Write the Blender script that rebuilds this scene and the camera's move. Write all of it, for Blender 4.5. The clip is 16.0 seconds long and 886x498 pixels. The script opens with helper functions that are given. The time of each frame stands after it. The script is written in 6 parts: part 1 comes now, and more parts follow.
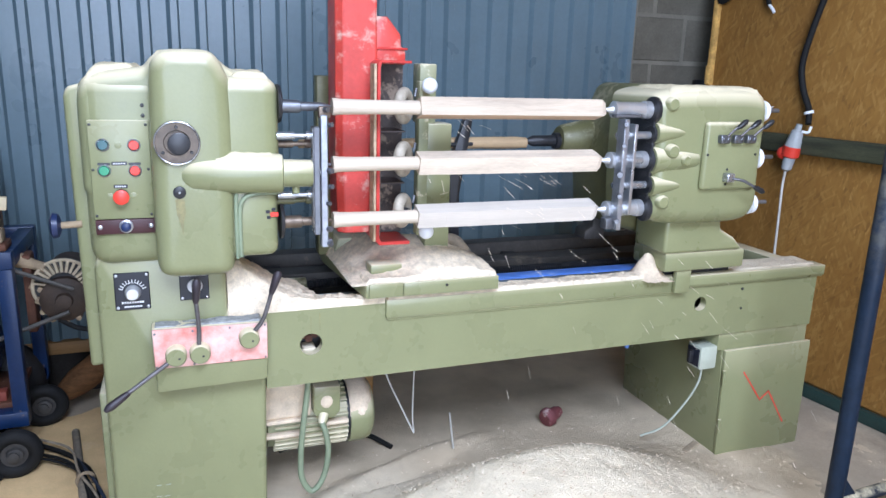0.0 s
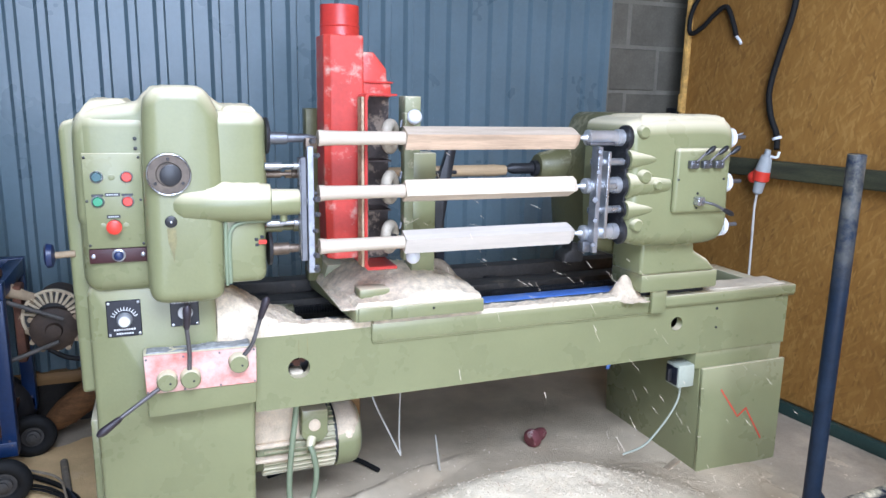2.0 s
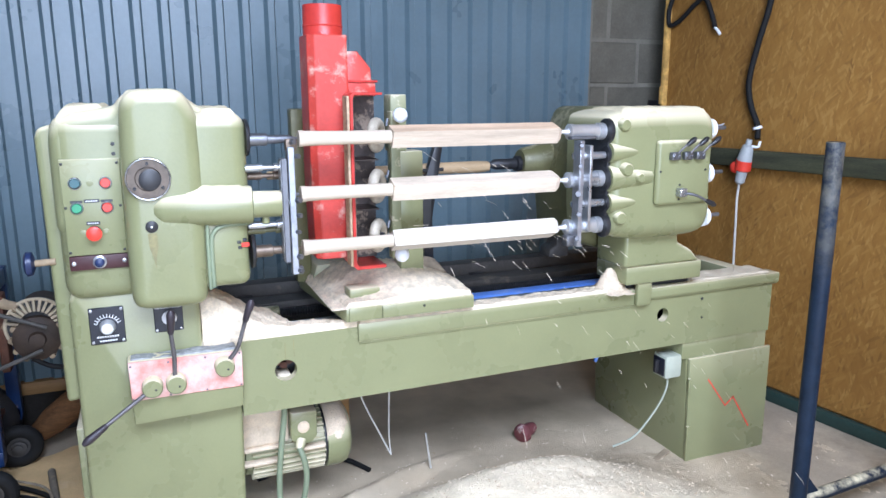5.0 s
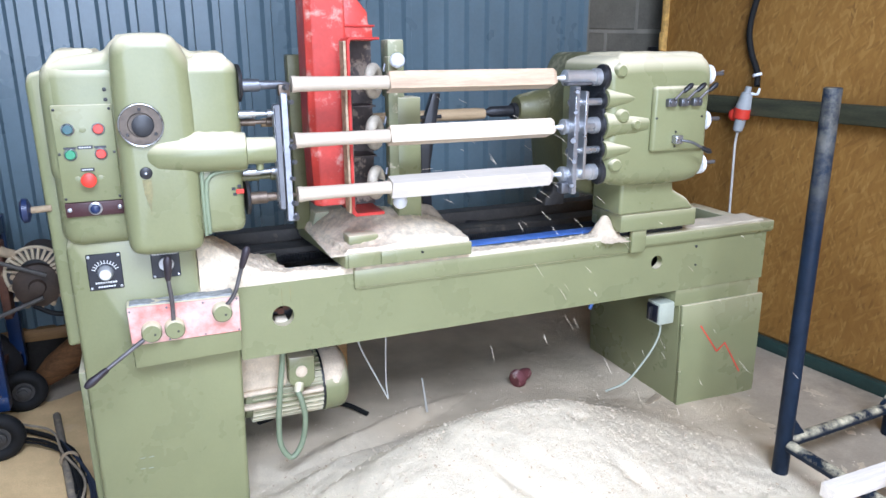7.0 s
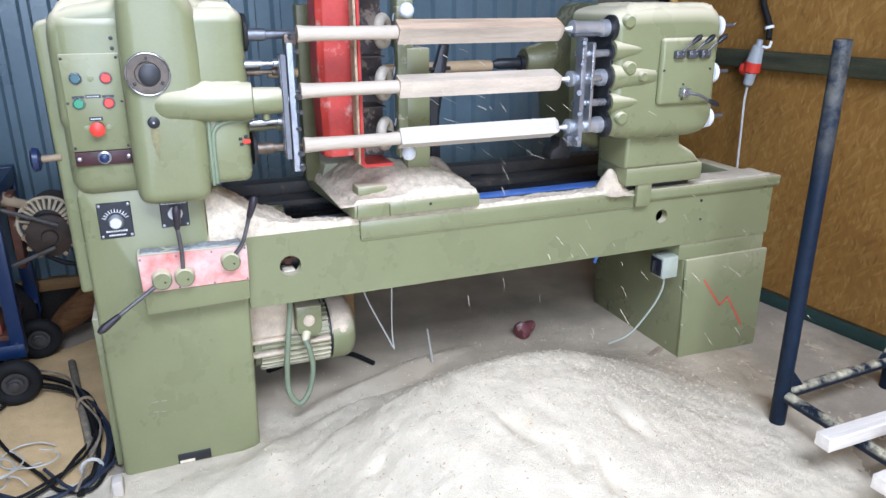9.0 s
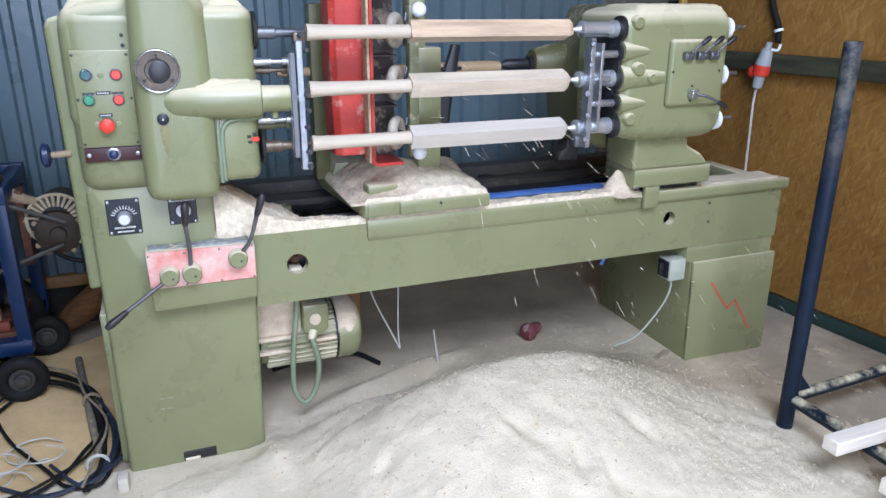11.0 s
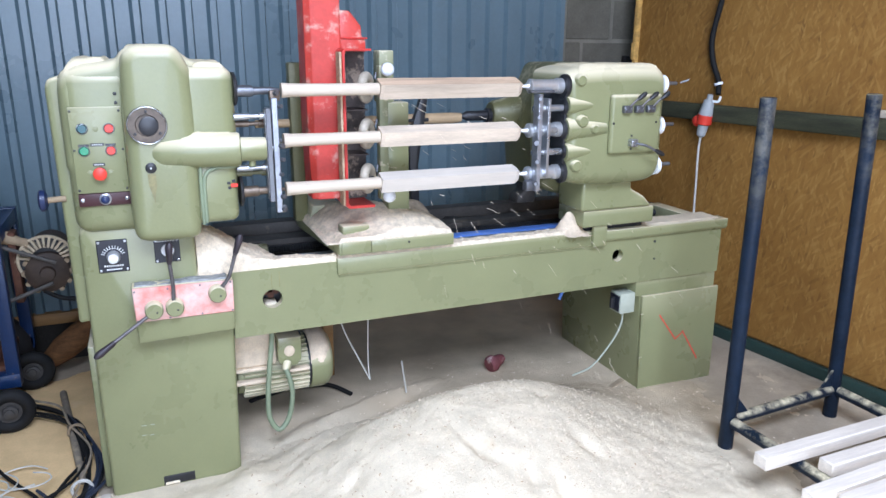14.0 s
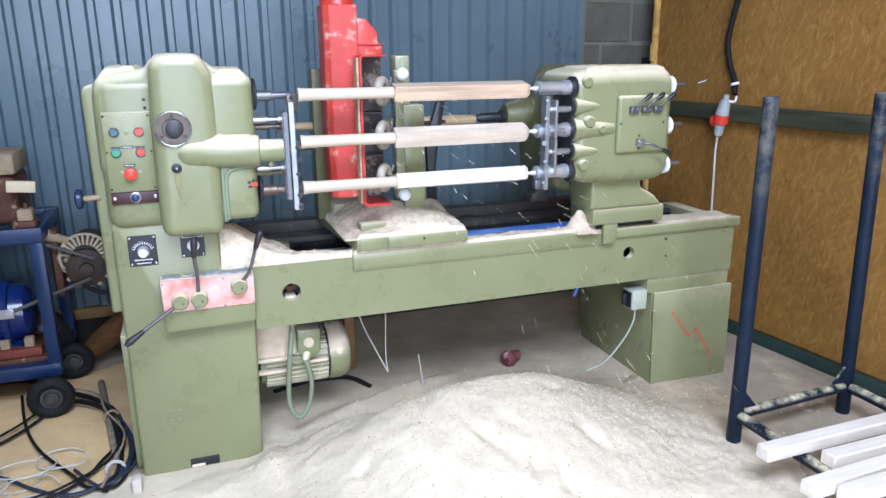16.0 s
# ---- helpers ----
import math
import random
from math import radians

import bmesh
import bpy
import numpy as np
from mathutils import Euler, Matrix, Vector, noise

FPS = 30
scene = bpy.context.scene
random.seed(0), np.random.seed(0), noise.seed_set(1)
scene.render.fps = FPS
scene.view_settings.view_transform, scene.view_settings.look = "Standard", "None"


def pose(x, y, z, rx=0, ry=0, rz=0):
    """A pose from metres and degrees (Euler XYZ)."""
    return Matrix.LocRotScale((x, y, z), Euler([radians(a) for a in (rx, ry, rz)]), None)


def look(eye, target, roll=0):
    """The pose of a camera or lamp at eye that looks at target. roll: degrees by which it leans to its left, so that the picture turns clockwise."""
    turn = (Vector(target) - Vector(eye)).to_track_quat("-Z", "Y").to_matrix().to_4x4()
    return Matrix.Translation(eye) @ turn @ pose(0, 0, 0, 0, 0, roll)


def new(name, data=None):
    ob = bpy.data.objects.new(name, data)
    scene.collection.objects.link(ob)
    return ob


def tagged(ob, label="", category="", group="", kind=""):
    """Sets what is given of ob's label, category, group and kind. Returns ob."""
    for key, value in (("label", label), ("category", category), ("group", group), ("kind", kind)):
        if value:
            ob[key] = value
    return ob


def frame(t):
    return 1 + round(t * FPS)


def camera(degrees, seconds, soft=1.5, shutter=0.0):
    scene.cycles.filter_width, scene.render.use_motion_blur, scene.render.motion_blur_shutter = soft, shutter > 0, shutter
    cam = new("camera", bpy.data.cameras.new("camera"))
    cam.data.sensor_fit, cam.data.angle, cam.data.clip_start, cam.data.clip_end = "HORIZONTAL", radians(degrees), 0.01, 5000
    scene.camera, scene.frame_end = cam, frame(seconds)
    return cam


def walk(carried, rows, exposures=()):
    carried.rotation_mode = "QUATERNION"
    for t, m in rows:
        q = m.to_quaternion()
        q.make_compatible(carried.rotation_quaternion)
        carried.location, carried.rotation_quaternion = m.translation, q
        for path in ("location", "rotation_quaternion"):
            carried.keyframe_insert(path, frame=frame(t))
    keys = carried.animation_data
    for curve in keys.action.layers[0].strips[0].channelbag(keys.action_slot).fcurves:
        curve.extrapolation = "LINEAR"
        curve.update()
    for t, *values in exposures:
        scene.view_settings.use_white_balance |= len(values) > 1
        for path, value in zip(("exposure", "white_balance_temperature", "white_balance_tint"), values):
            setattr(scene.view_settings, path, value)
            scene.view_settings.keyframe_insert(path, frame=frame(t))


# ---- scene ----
cam = camera(63.8, 16.0)
METRES, EYE, TURN = 0.6375, 1.42, -20.3
ROWS = [
    (0.0, 0.0, 0.0, 0.0, 0.32, -14.26, -1.25),
    (0.5, 0.0379, -0.0479, 0.0056, 0.46, -14.35, -0.95),
    (1.0, 0.0199, -0.0784, 0.007, -0.73, -13.45, -1.0),
    (1.5, 0.0092, -0.0949, 0.0061, -0.5, -12.55, -0.6),
    (2.0, 0.0117, -0.1175, 0.01, -1.0, -11.96, -0.7),
    (2.5, 0.0165, -0.1194, 0.0122, -1.44, -11.68, -0.67),
    (3.0, 0.0201, -0.1191, 0.0127, -1.67, -11.77, -0.24),
    (3.5, 0.0218, -0.1147, 0.011, -1.8, -11.94, 0.13),
    (4.0, 0.025, -0.1138, 0.0114, -1.91, -12.0, 0.36),
    (6.5, 0.0429, -0.1219, 0.0033, -2.65, -14.04, 0.45),
    (7.0, 0.0541, -0.1386, -0.0066, -2.25, -16.06, 0.63),
    (7.5, 0.0582, -0.1489, -0.0067, -1.27, -16.25, 0.23),
    (8.0, 0.0688, -0.1615, -0.0089, -1.39, -18.66, 0.78),
    (10.5, 0.062, -0.1933, -0.0436, -1.6, -19.63, 0.22),
    (11.0, 0.0641, -0.1879, -0.0406, -0.88, -19.2, 0.2),
    (11.5, 0.07, -0.1797, -0.0284, -0.15, -18.1, 0.54),
    (12.0, 0.0975, -0.1732, -0.0283, 0.13, -17.69, 1.45),
    (12.5, 0.1141, -0.1691, -0.0014, -1.34, -17.18, 0.97),
    (13.0, 0.1102, -0.1804, -0.0083, -1.41, -15.13, 0.27),
    (13.5, 0.1252, -0.2842, -0.0065, -1.72, -14.99, 0.22),
    (14.0, 0.159, -0.5132, 0.0339, -2.35, -15.85, 0.1),
    (14.5, 0.1938, -0.643, 0.0509, -2.2, -14.99, 0.31),
    (15.0, 0.2603, -0.6684, 0.0606, -0.51, -15.38, 0.92),
    (15.5, 0.3105, -0.6806, 0.041, 0.18, -15.84, 0.74),
    (16.0, 0.3079, -0.6851, 0.0382, 0.63, -15.54, 0.89),
]
EXPOSURES = [(0.0, 0.14), (1.5, 0.18), (4.0, 0.32), (7.0, 0.26), (8.0, 0.17), (10.5, -0.17), (12.0, -0.19), (13.5, 0.02), (16.0, 0.11)]
START = pose(0, 0, 0, 0, -0.5, 0) @ pose(-0.32, -1.96, EYE, 0, 0, TURN)
walk(cam, [(t, START @ pose(METRES * x, METRES * y, METRES * z, 90 + pitch, roll, yaw)) for t, x, y, z, yaw, pitch, roll in ROWS], EXPOSURES)

# ---- light ----
world = bpy.data.worlds.new("sky")
scene.world = world
world.use_nodes = True
wn = world.node_tree
sky = wn.nodes.new("ShaderNodeTexSky")
sky.sky_type = "NISHITA"
sky.sun_disc = False
sky.sun_elevation, sky.sun_rotation = radians(46.5), radians(20.5)
wn.nodes["Background"].inputs["Strength"].default_value = 0.12
wn.links.new(sky.outputs[0], wn.nodes["Background"].inputs["Color"])
sun = new("sun", bpy.data.lights.new("sun", "SUN"))
sun.data.energy, sun.data.angle, sun.data.color = 1.0, radians(12), (1, 0.96, 0.9)
sun.matrix_world = look((3, 8, 9), (0, 0, 0))


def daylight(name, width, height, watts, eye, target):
    """An area lamp for daylight from an unseen opening."""
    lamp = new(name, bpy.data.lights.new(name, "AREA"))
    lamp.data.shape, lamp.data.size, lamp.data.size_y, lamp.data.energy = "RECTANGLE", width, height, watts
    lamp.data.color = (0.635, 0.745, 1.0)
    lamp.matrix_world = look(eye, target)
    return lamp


daylight("door_daylight", 2.75, 2.7, 285, (-0.85, -5.9, 1.45), (0.2, 0, 0.7))
# Top lamp without a seen source, inferred from bright tops, aimed to reach underneath.
daylight("added_top_daylight", 2.2, 1.5, 285, (0.0, -2.9, 3.28), (0.0, -1.6, 0))

# ---- materials ----
MATS = {}


def mat(name, base, rough=0.5, metal=0.0, vary=0.12, scale=8.0, bump=0.02, fine=90.0, second=None, cover=0.0, cover_scale=5.0, spec=0.5, stretch=(1, 1, 1), pieces=0.0, dust=0.0, soft=0.05):
    """A procedural surface: base colour varied at two scales, fine bump, and optional patches of a second colour."""
    if name in MATS:
        return MATS[name]
    m = bpy.data.materials.new(name)
    m.use_nodes = True
    nt = m.node_tree
    n, l = nt.nodes, nt.links
    p = n["Principled BSDF"]
    p.inputs["Metallic"].default_value = metal
    p.inputs["Specular IOR Level"].default_value = spec
    tc = n.new("ShaderNodeTexCoord")
    mp = n.new("ShaderNodeMapping")
    mp.inputs["Scale"].default_value = stretch
    l.new(tc.outputs["Object"], mp.inputs["Vector"])

    def noise_at(sc, detail=4.0, rg=0.6):
        t = n.new("ShaderNodeTexNoise")
        t.inputs["Scale"].default_value, t.inputs["Detail"].default_value, t.inputs["Roughness"].default_value = sc, detail, rg
        l.new(mp.outputs[0], t.inputs["Vector"])
        return t.outputs["Fac"]

    def ramp(fac, a, b, ca, cb):
        r = n.new("ShaderNodeValToRGB")
        r.color_ramp.elements[0].position, r.color_ramp.elements[1].position = a, b
        r.color_ramp.elements[0].color, r.color_ramp.elements[1].color = (*ca, 1), (*cb, 1)
        l.new(fac, r.inputs["Fac"])
        return r.outputs["Color"]

    def blend(fac, a, b, kind="MIX"):
        x = n.new("ShaderNodeMix")
        x.data_type, x.blend_type = "RGBA", kind
        for k, v in ((0, fac), (6, a), (7, b)):
            if isinstance(v, (int, float)):
                x.inputs[k].default_value = v
            elif isinstance(v, tuple):
                x.inputs[k].default_value = (*v, 1)
            else:
                l.new(v, x.inputs[k])
        return x.outputs[2]

    lo = tuple(c * (1 - vary) for c in base)
    hi = tuple(min(1, c * (1 + vary)) for c in base)
    big = noise_at(scale)
    small = noise_at(fine, 3.0)
    col = ramp(big, 0.3, 0.7, lo, hi)
    grain = ramp(small, 0.3, 0.7, (1 - vary * 0.8,) * 3, (1, 1, 1))
    col = blend(1.0, col, grain, "MULTIPLY")
    if pieces:
        oi = n.new("ShaderNodeObjectInfo")
        tone = ramp(oi.outputs["Random"], 0.0, 1.0, (1 - pieces,) * 3, (1, 1, 1))
        col = blend(1.0, col, tone, "MULTIPLY")
    if second:
        patches = noise_at(cover_scale, 8.0, 0.7)
        edge = 0.72 - 0.45 * cover
        mask = ramp(patches, edge, edge + soft, (0, 0, 0), (1, 1, 1))
        col = blend(mask, col, second)
        rr = ramp(mask, 0.0, 1.0, (rough,) * 3, (0.9,) * 3)
        l.new(rr, p.inputs["Roughness"])
    else:
        rr = ramp(big, 0.25, 0.75, (max(0.02, rough - 0.08),) * 3, (min(1, rough + 0.08),) * 3)
        l.new(rr, p.inputs["Roughness"])
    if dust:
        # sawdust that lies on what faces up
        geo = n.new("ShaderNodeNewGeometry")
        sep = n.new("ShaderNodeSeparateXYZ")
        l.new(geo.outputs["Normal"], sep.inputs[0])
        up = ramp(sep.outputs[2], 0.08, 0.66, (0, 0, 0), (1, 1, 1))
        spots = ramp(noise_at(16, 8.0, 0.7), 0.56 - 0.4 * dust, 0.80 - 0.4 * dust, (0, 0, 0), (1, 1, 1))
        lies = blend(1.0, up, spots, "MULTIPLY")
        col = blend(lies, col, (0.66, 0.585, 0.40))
    l.new(col, p.inputs["Base Color"])
    b = n.new("ShaderNodeBump")
    b.inputs["Strength"].default_value, b.inputs["Distance"].default_value = 0.6, bump
    l.new(small, b.inputs["Height"])
    l.new(b.outputs["Normal"], p.inputs["Normal"])
    MATS[name] = m
    return m


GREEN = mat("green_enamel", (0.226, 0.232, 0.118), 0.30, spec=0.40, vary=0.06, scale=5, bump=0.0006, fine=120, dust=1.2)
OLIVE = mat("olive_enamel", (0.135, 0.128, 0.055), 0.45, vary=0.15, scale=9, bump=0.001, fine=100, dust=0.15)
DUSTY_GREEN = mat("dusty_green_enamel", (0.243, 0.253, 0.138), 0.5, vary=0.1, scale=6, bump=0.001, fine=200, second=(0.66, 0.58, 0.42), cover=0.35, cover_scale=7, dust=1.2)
RED = mat("red_paint", (0.56, 0.055, 0.04), 0.42, vary=0.15, scale=10, bump=0.001, second=(0.62, 0.46, 0.37), cover=0.43, cover_scale=11, soft=0.16)
RED_PLAIN = mat("red_edge_paint", (0.55, 0.04, 0.03), 0.4, vary=0.15, scale=12, bump=0.0008)
PINK = mat("dusty_red_plate", (0.70, 0.15, 0.11), 0.6, vary=0.1, scale=9, bump=0.0005, second=(0.72, 0.55, 0.49), cover=0.88, cover_scale=6, soft=0.3)
STEEL = mat("bright_steel", (0.50, 0.51, 0.53), 0.3, 0.8, vary=0.15, scale=20, bump=0.0003)
GREY_STEEL = mat("grey_steel", (0.19, 0.195, 0.21), 0.45, 0.75, vary=0.2, scale=16, bump=0.0005)
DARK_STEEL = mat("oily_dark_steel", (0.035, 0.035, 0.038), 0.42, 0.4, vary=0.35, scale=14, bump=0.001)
BLACK = mat("black_plastic", (0.018, 0.018, 0.02), 0.4, vary=0.2, scale=20, bump=0.0004)
PLATE = mat("black_plate", (0.012, 0.014, 0.022), 0.35, vary=0.2, scale=30, bump=0.0002)
MAROON = mat("maroon_plate", (0.05, 0.012, 0.014), 0.45, vary=0.2, scale=20, bump=0.0003)
WHITE = mat("white_plastic", (0.8, 0.82, 0.84), 0.35, vary=0.04, scale=20, bump=0.0003)
CHIPS = mat("wood_chips", (0.78, 0.673, 0.505), 0.95, vary=0.12, scale=9, bump=0.010, fine=210, spec=0.1, second=(0.66, 0.48, 0.29), cover=0.24, cover_scale=6, soft=0.24)
CAKED = mat("caked_sawdust", (0.70, 0.57, 0.42), 0.95, vary=0.16, scale=22, bump=0.006, fine=160, spec=0.1, second=(0.40, 0.26, 0.16), cover=0.30, cover_scale=12, soft=0.2)
FINE_DUST = mat("fine_cream_dust", (0.70, 0.61, 0.42), 0.95, vary=0.10, scale=16, bump=0.003, fine=220, spec=0.1)
SAND = mat("sandy_sawdust", (0.80, 0.555, 0.285), 0.95, vary=0.14, scale=5, bump=0.006, fine=200, spec=0.1, second=(0.84, 0.66, 0.42), cover=0.3, cover_scale=3, soft=0.3)
PALE_WOOD = mat("pale_turned_wood", (0.58, 0.49, 0.38), 0.65, vary=0.12, scale=6, bump=0.0005, fine=60, stretch=(0.6, 8, 8), spec=0.25)
SAWN_WOOD = mat("sawn_wood", (0.62, 0.505, 0.385), 0.75, vary=0.2, scale=5, bump=0.0008, fine=60, stretch=(0.5, 7, 7), spec=0.2, pieces=0.12)
WARM_WOOD = mat("reddish_sawn_wood", (0.60, 0.43, 0.295), 0.75, vary=0.25, scale=5, bump=0.0008, fine=60, stretch=(0.5, 7, 7), spec=0.2)
LOG_BARK = mat("brown_log_bark", (0.15, 0.070, 0.028), 0.8, vary=0.4, scale=9, bump=0.004, fine=60, stretch=(1, 4, 4), spec=0.2)
DARK_WOOD = mat("brown_wood", (0.32, 0.17, 0.06), 0.6, vary=0.25, scale=5, bump=0.001, fine=60, stretch=(0.5, 7, 7))
WHITE_WOOD = mat("white_planed_wood", (0.62, 0.555, 0.475), 0.7, vary=0.08, scale=6, bump=0.0006, fine=60, stretch=(0.5, 6, 6), spec=0.2, pieces=0.1)
CLAD = mat("blue_grey_cladding", (0.108, 0.163, 0.192), 0.30, vary=0.10, scale=2.5, bump=0.0006, fine=60)
BLOCK = mat("concrete_block", (0.150, 0.137, 0.108), 0.95, vary=0.2, scale=6, bump=0.004, fine=120, spec=0.15, pieces=0.2)
MORTAR = mat("mortar", (0.185, 0.170, 0.138), 0.95, vary=0.15, scale=8, bump=0.003, spec=0.1)
CONCRETE = mat("dusty_concrete", (0.43, 0.355, 0.262), 0.85, vary=0.2, scale=2.6, bump=0.003, fine=170, spec=0.2, second=(0.60, 0.485, 0.34), cover=0.50, cover_scale=3.0, soft=0.3)
BEAM = mat("green_weathered_beam", (0.062, 0.064, 0.032), 0.85, vary=0.5, scale=4, bump=0.003, stretch=(6, 0.6, 6))
SKIRT = mat("dark_green_board", (0.02, 0.05, 0.042), 0.6, vary=0.25, scale=5, bump=0.001)
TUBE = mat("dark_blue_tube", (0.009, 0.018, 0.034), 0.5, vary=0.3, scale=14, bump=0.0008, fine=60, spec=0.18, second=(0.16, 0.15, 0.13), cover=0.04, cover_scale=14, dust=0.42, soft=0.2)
BLUE = mat("blue_enamel", (0.006, 0.027, 0.090), 0.38, vary=0.2, scale=8, bump=0.0008, second=(0.3, 0.2, 0.12), cover=0.18, cover_scale=9)
# Blue of the strap and of the sky sheen painted inside the bed.
SHEEN_STRAP_BLUE = mat("blue_sheen_and_strap", (0.11, 0.26, 0.74), 0.4, vary=0.15, scale=10, bump=0.001, second=(0.45, 0.50, 0.62), cover=0.35, cover_scale=8, soft=0.25)
RUST = mat("rusty_brown_iron", (0.11, 0.040, 0.020), 0.75, vary=0.35, scale=12, bump=0.003, second=(0.34, 0.25, 0.155), cover=0.30, cover_scale=10)
CREAM = mat("dusty_cream_iron", (0.34, 0.25, 0.155), 0.8, vary=0.25, scale=14, bump=0.002)
RUBBER = mat("black_rubber", (0.012, 0.012, 0.012), 0.7, spec=0.25, vary=0.3, scale=18, bump=0.001)
CABLE = mat("grey_blue_cable", (0.03, 0.04, 0.065), 0.55, vary=0.35, scale=12, bump=0.0008)
WIRE = mat("pale_wire", (0.6, 0.58, 0.52), 0.5, vary=0.15, scale=14, bump=0.0003)
PLINTH = mat("dark_plinth", (0.032, 0.027, 0.022), 0.95, vary=0.3, scale=8, bump=0.004)
ROOF = mat("ceiling_board", (0.30, 0.31, 0.33), 0.9, vary=0.1, scale=2, bump=0.002)
PLASTER = mat("rendered_wall", (0.28, 0.29, 0.31), 0.9, vary=0.15, scale=2, bump=0.004)
FOAM = mat("orange_foam", (0.62, 0.36, 0.10), 0.9, vary=0.3, scale=30, bump=0.006)
GREY_PLASTIC = mat("grey_plastic", (0.38, 0.40, 0.40), 0.5, vary=0.1, scale=20, bump=0.0004)
RED_PLASTIC = mat("red_plastic", (0.72, 0.05, 0.03), 0.4, vary=0.08, scale=20, bump=0.0003)
GREEN_PLASTIC = mat("green_plastic", (0.01, 0.25, 0.11), 0.35, vary=0.08, scale=20, bump=0.0003)
TEAL = mat("dark_teal_plastic", (0.015, 0.09, 0.10), 0.35, vary=0.1, scale=20, bump=0.0003)
RED_MARK = mat("red_marker_paint", (0.75, 0.05, 0.03), 0.6, vary=0.1, scale=30, bump=0.0003)
CUTTER = mat("dusty_cutter_metal", (0.47, 0.41, 0.32), 0.6, 0.15, vary=0.25, scale=22, bump=0.001)


def osb_material():
    """Boards of pressed wood strands: stretched flakes in three directions."""
    m = bpy.data.materials.new("strand_board")
    m.use_nodes = True
    n, l = m.node_tree.nodes, m.node_tree.links
    p = n["Principled BSDF"]
    p.inputs["Roughness"].default_value = 0.62
    p.inputs["Specular IOR Level"].default_value = 0.3
    tc = n.new("ShaderNodeTexCoord")
    last, heights = None, []
    for k, (turn, a, b) in enumerate(((80, 17.0, 85.0), (116, 19.0, 95.0), (42, 18.0, 90.0))):
        mp = n.new("ShaderNodeMapping")
        mp.inputs["Scale"].default_value = (1, a, b)
        tm = n.new("ShaderNodeMapping")
        tm.inputs["Rotation"].default_value = (radians(turn), 0, 0)
        l.new(tc.outputs["Object"], tm.inputs["Vector"])
        l.new(tm.outputs[0], mp.inputs["Vector"])
        wob = n.new("ShaderNodeTexNoise")
        wob.inputs["Scale"].default_value, wob.inputs["Detail"].default_value = 9.0, 2
        l.new(tc.outputs["Object"], wob.inputs["Vector"])
        push = n.new("ShaderNodeVectorMath")
        push.operation = "MULTIPLY_ADD"
        push.inputs[1].default_value = (0.9, 0.9, 0.9)
        l.new(wob.outputs["Color"], push.inputs[0])
        l.new(mp.outputs[0], push.inputs[2])
        v = n.new("ShaderNodeTexVoronoi")
        v.inputs["Scale"].default_value = 1.0
        l.new(push.outputs[0], v.inputs["Vector"])
        r = n.new("ShaderNodeValToRGB")
        cr = r.color_ramp
        cr.elements[0].position, cr.elements[0].color = 0.0, (0.215, 0.106, 0.025, 1)
        cr.elements[1].position, cr.elements[1].color = 1.0, (0.385, 0.210, 0.060, 1)
        e = cr.elements.new(0.10)
        e.color = (0.265, 0.128, 0.029, 1)
        e = cr.elements.new(0.70)
        e.color = (0.312, 0.156, 0.037, 1)
        sep = n.new("ShaderNodeSeparateColor")
        l.new(v.outputs["Color"], sep.inputs[0])
        l.new(sep.outputs[k], r.inputs["Fac"])
        heights.append(v.outputs["Distance"])
        if last is None:
            last = r.outputs["Color"]
        else:
            x = n.new("ShaderNodeMix")
            x.data_type = "RGBA"
            over = n.new("ShaderNodeMath")
            over.operation = "GREATER_THAN"
            over.inputs[1].default_value = 0.58
            l.new(sep.outputs[(k + 1) % 3], over.inputs[0])
            soft = n.new("ShaderNodeMath")
            soft.operation = "MULTIPLY"
            soft.inputs[1].default_value = 0.65
            l.new(over.outputs[0], soft.inputs[0])
            l.new(soft.outputs[0], x.inputs[0])
            l.new(last, x.inputs[6])
            l.new(r.outputs["Color"], x.inputs[7])
            last = x.outputs[2]
    big = n.new("ShaderNodeTexNoise")
    big.inputs["Scale"].default_value, big.inputs["Detail"].default_value = 1.6, 5
    l.new(tc.outputs["Object"], big.inputs["Vector"])
    r = n.new("ShaderNodeValToRGB")
    r.color_ramp.elements[0].position, r.color_ramp.elements[0].color = 0.3, (0.74, 0.70, 0.66, 1)
    r.color_ramp.elements[1].position, r.color_ramp.elements[1].color = 0.62, (1, 1, 1, 1)
    l.new(big.outputs["Fac"], r.inputs["Fac"])
    x = n.new("ShaderNodeMix")
    x.data_type, x.blend_type = "RGBA", "MULTIPLY"
    x.inputs[0].default_value = 1.0
    l.new(last, x.inputs[6])
    l.new(r.outputs["Color"], x.inputs[7])
    l.new(x.outputs[2], p.inputs["Base Color"])
    b = n.new("ShaderNodeBump")
    b.inputs["Strength"].default_value, b.inputs["Distance"].default_value = 0.2, 0.001
    l.new(heights[0], b.inputs["Height"])
    l.new(b.outputs["Normal"], p.inputs["Normal"])
    return m


OSB = osb_material()

# ---- helpers for shapes ----
PLACE = {}


def thing(name, at, label, category, group="", kind=""):
    """A top-level thing: an Empty at its base, which parents its parts."""
    ob = new(name)
    ob.empty_display_size = 0.05
    ob.location = at
    PLACE[ob.name] = Vector(at)
    return tagged(ob, label, category, group, kind)


def smooth(me, angle=40):
    for poly in me.polygons:
        poly.use_smooth = True
    me.set_sharp_from_angle(angle=radians(angle))


